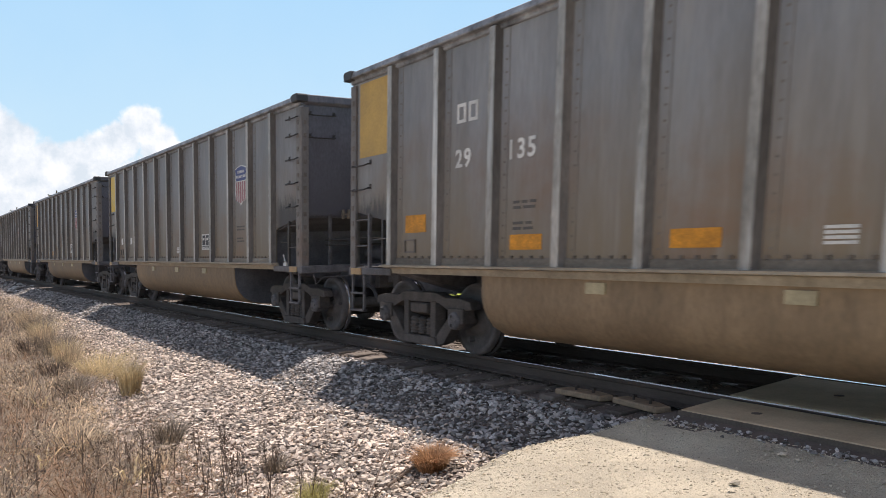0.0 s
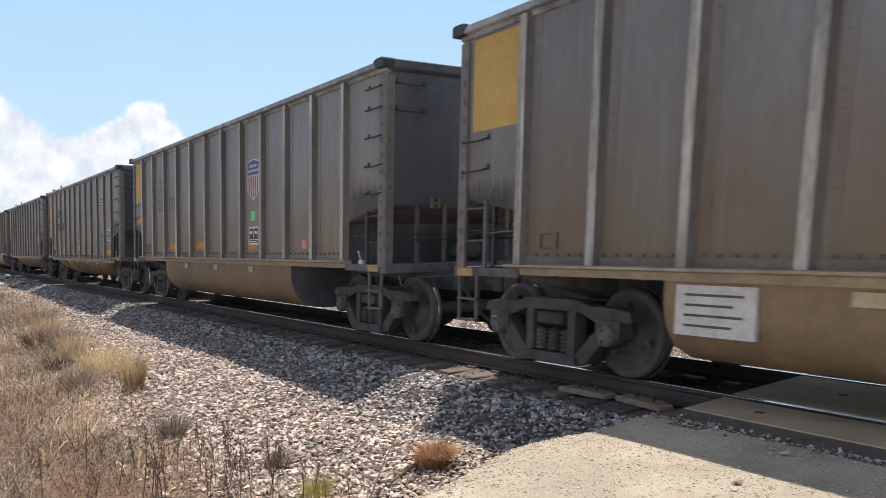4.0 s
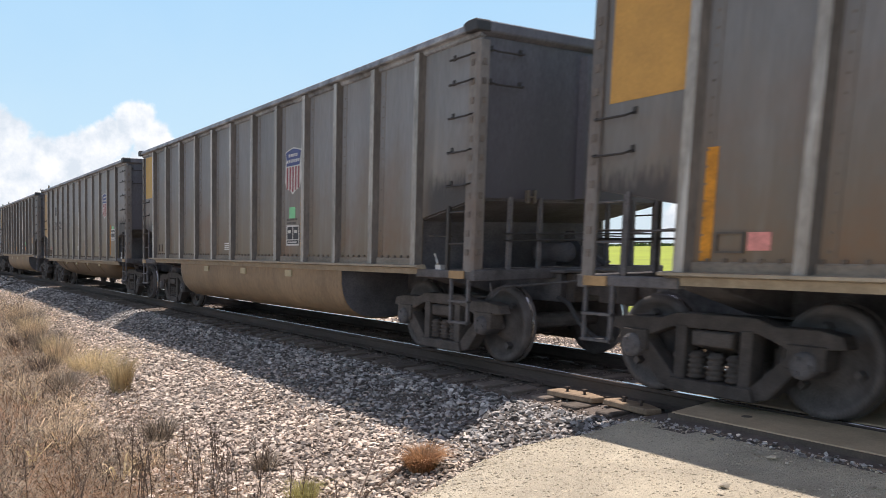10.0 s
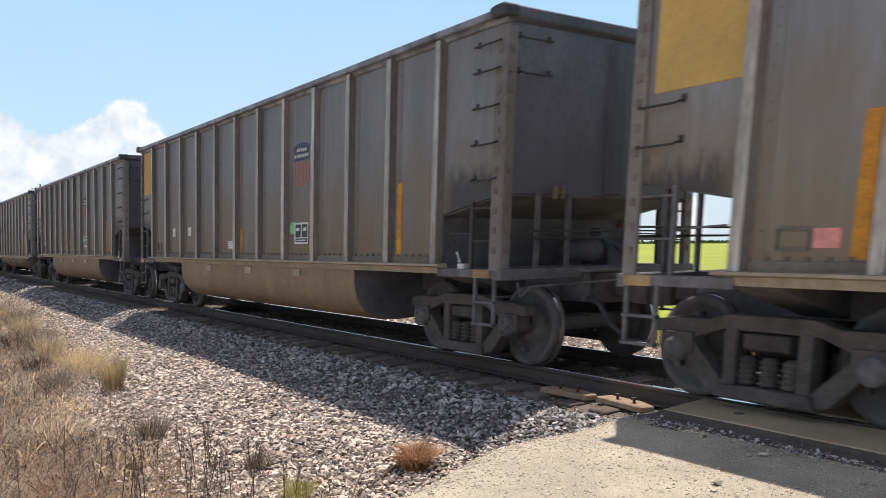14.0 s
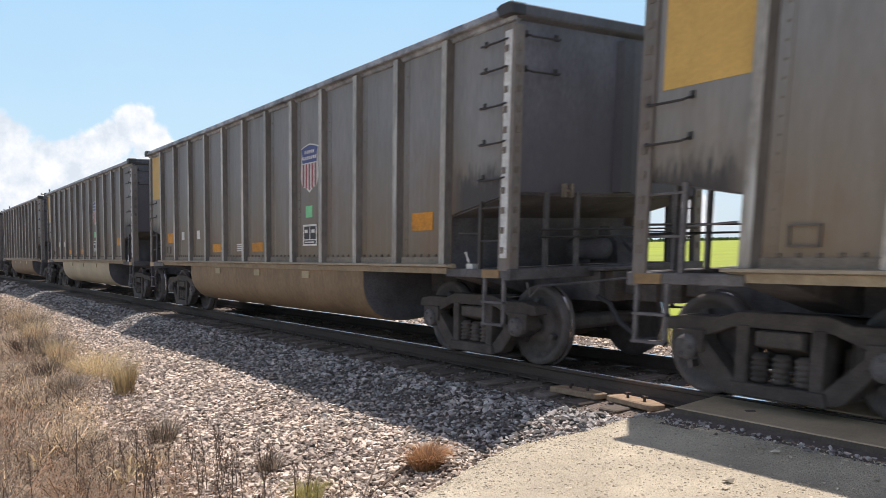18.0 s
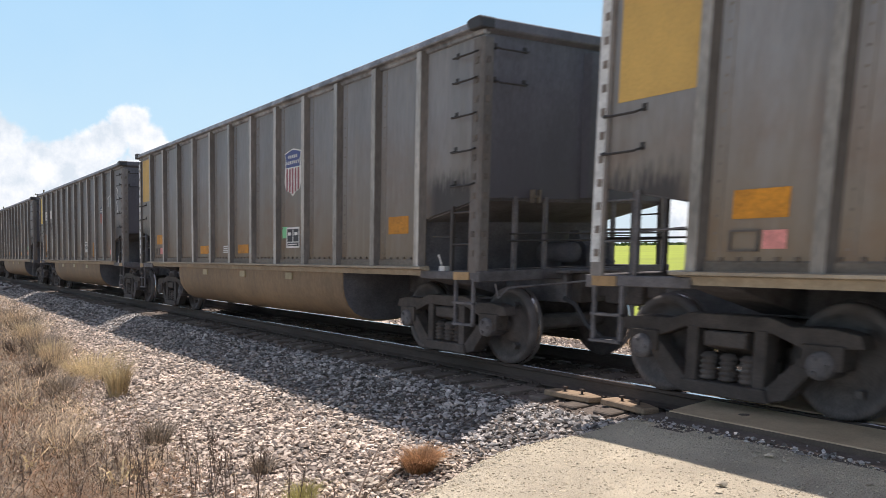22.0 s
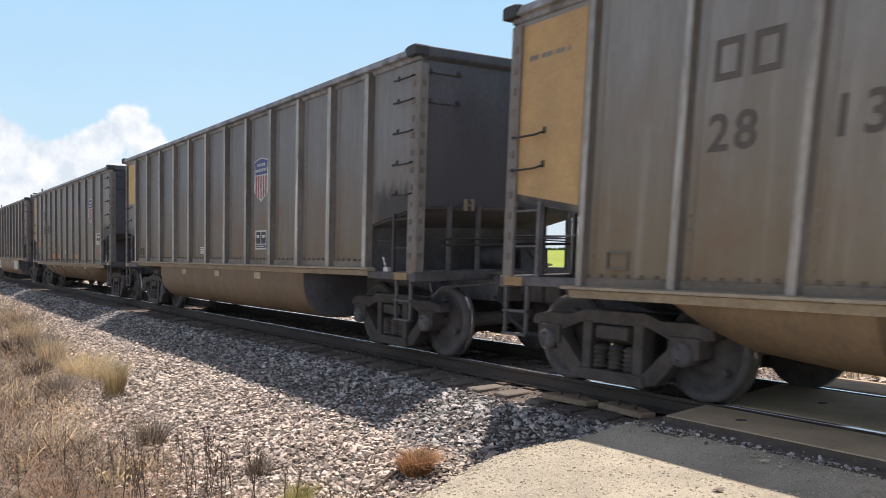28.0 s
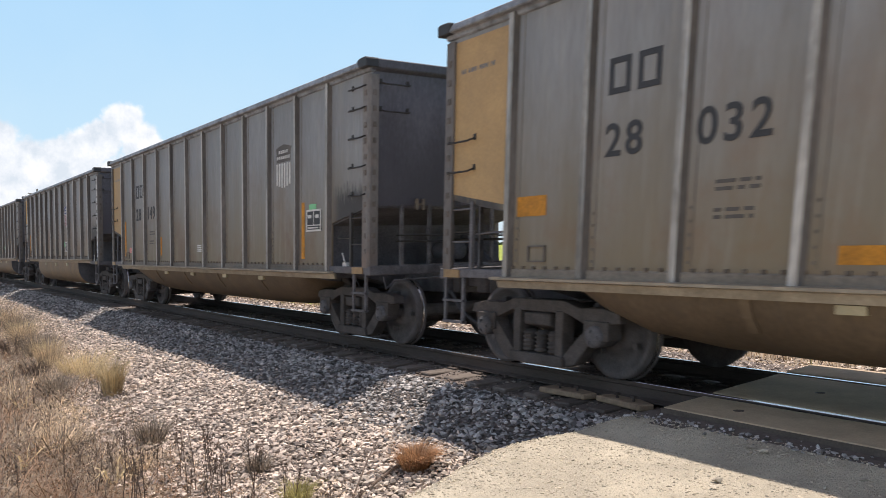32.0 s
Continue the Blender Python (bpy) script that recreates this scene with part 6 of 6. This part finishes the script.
def build_timber():
    ob = tagged(new("loose_timber"), "pale split timber with rusty spikes beside the rail", "timber", "loose timbers by the rail")
    ob.matrix_basis = pose(-6.42, 5.92, -0.195, 0, 0, 6)
    bm = bmesh.new()
    add_prism(bm, [(-0.34, -0.09), (0.30, -0.12), (0.36, 0.02), (0.12, 0.10), (-0.30, 0.09)], "z", 0.0, 0.06)
    part("plank", bm, M["timber"], ob, bevel=0.01)
    for x, y in ((-0.1, -0.02), (0.14, -0.03)):
        bm = bmesh.new()
        add_tube(bm, [(x, y, 0.05), (x, y, 0.10)], 0.014, 6)
        add_box(bm, x - 0.025, x + 0.025, y - 0.02, y + 0.02, 0.09, 0.112)
        part("spike", bm, M["rail"], ob)
    copy_thing(ob, pose(-5.66, 5.96, -0.195, 0, 0, -4))


build_timber()


# ---- the distance beyond the track ----
def build_tree(x, y, h, seed):
    rnd = random.Random(seed)
    z = height(x, y)
    root = tagged(new("tree"), "distant dark green round-crowned tree in the field", "tree", "trees on the horizon")
    root.matrix_basis = pose(x, y, z)
    bm = bmesh.new()
    add_tube(bm, [(0, 0, 0), (0.1, 0, h * 0.3), (0, 0.1, h * 0.55)], [h * 0.035, h * 0.028, h * 0.012], 7)
    for k in range(5):
        a = k * 1.3
        add_tube(bm, [(0.05, 0, h * 0.28), (math.cos(a) * h * 0.22, math.sin(a) * h * 0.22, h * rnd.uniform(0.5, 0.75))], [h * 0.016, h * 0.005], 5)
    part("trunk", bm, M["bark"], root)
    bm = bmesh.new()
    for _ in range(1300):
        a, e = rnd.uniform(0, 6.28), rnd.uniform(-0.4, 1.5)
        lump = 0.75 + 0.25 * math.sin(3 * a + seed) * math.cos(2 * e)
        r = h * 0.40 * lump * rnd.uniform(0.55, 1.0)
        c = Vector((r * math.cos(a) * math.cos(e), r * math.sin(a) * math.cos(e), h * 0.55 + r * 0.95 * math.sin(e)))
        n = Vector((rnd.gauss(0, 1), rnd.gauss(0, 1), rnd.gauss(0, 1))).normalized() * h * 0.045
        m = n.orthogonal().normalized() * h * 0.03
        v = [bm.verts.new(c + q) for q in (n, m, -n, -m)]
        bm.faces.new(v)
    part("crown", bm, M["leaf"], root)


for i, (x, y, h) in enumerate(((-196, 330, 9), (-152, 300, 8), (-92, 190, 7.5), (-86, 186, 6), (-99, 196, 5.5), (-240, 330, 7), (-130, 420, 9), (-56, 140, 5))):
    build_tree(x, y, h, i)


def build_hedge():
    rnd = random.Random(4)
    bm = bmesh.new()
    for _ in range(5200):
        x = -1500 + 1800 * rnd.random()
        y = 620 + rnd.gauss(0, 8)
        z = rnd.random() * 3.0 * (0.6 + 0.4 * noise.noise(Vector((x * 0.02, 0, 0))))
        c = Vector((x, y, z - 0.4))
        n = Vector((rnd.gauss(0, 1), rnd.gauss(0, 0.3), rnd.gauss(0, 1))).normalized() * 1.6
        m = n.orthogonal().normalized() * 1.2
        bm.faces.new([bm.verts.new(c + q) for q in (n, m, -n, -m)])
    tagged(new("far_hedgerow", finish("far_hedgerow", bm, M["leaf"])), "low dark hedgerow along the horizon", "hedge", kind="stuff")


build_hedge()


def build_poles():
    spots = [(-336, 20), (-286, 20), (-236, 20), (-186, 20), (-136, 20)]
    for x, y in spots:
        root = tagged(new("utility_pole"), "weathered wooden utility pole with a crossarm", "utility pole", "poles along the track")
        root.matrix_basis = pose(x, y, -0.5)
        bm = bmesh.new()
        add_tube(bm, [(0, 0, 0), (0, 0, 11.4)], [0.16, 0.10], 8)
        part("mast", bm, M["pole"], root)
        bm = bmesh.new()
        add_box(bm, -0.06, 0.06, -1.2, 1.2, 10.6, 10.73)
        part("crossarm", bm, M["pole"], root)
        for dy in (-1.1, -0.4, 0.4, 1.1):
            bm = bmesh.new()
            add_lathe(bm, [(10.73, 0.02), (10.77, 0.05), (10.85, 0.05), (10.89, 0.02)], "z", (0, dy, 0), 8)
            part("insulator", bm, M["grey"], root)
    for dy in (-1.1, 0.4, 1.1):
        bm = bmesh.new()
        for (xa, ya), (xb, yb) in zip(spots, spots[1:]):
            pts = []
            for i in range(9):
                t = i / 8
                pts.append((xa + (xb - xa) * t, ya + dy, 10.37 - 1.1 * 4 * t * (1 - t)))
            add_tube(bm, pts, 0.012, 4)
        tagged(new("overhead_wire", finish("overhead_wire", bm, M["wire"])), "thin dark overhead wire between poles", "wire", "overhead wires")


build_poles()


# ---- what moves: the whole train rolls away towards -x, every wheelset turns ----
def run(t):
    """Metres that the train has gone since the start."""
    return 15.40014 * t + 0.032157 * t * t - 0.000327 * t ** 3


def motions():
    for k, car in CARS.items():
        x0 = -3.46 + PITCH_CAR * k
        walk(car, [(t, pose(x0 - run(t), TRACK_Y, 0)) for t in range(33)])
        # the times at which this car passes the crossing
        times = [i / FPS for i in range(32 * FPS + 1) if -34 < x0 - run(i / FPS) < 9]
        if not times:
            continue
        whole = [t for t in [0.0] if times[0] > 0] + times + [t for t in [32.0] if times[-1] < 32]
        first, last = run(times[0]), run(times[-1])
        for truck in car.children:
            if not truck.name.startswith("truck"):
                continue
            for w in truck.children:
                if w.name.startswith("wheelset"):
                    dx = w.matrix_basis.translation.x
                    rows = []
                    for t in whole:
                        turn = math.degrees((min(max(run(t), first), last) - first) / 0.457)
                        rows.append((t, pose(dx, 0, 0.457) @ Matrix.Rotation(-radians(turn % 360), 4, "Y")))
                    walk(w, rows)


motions()
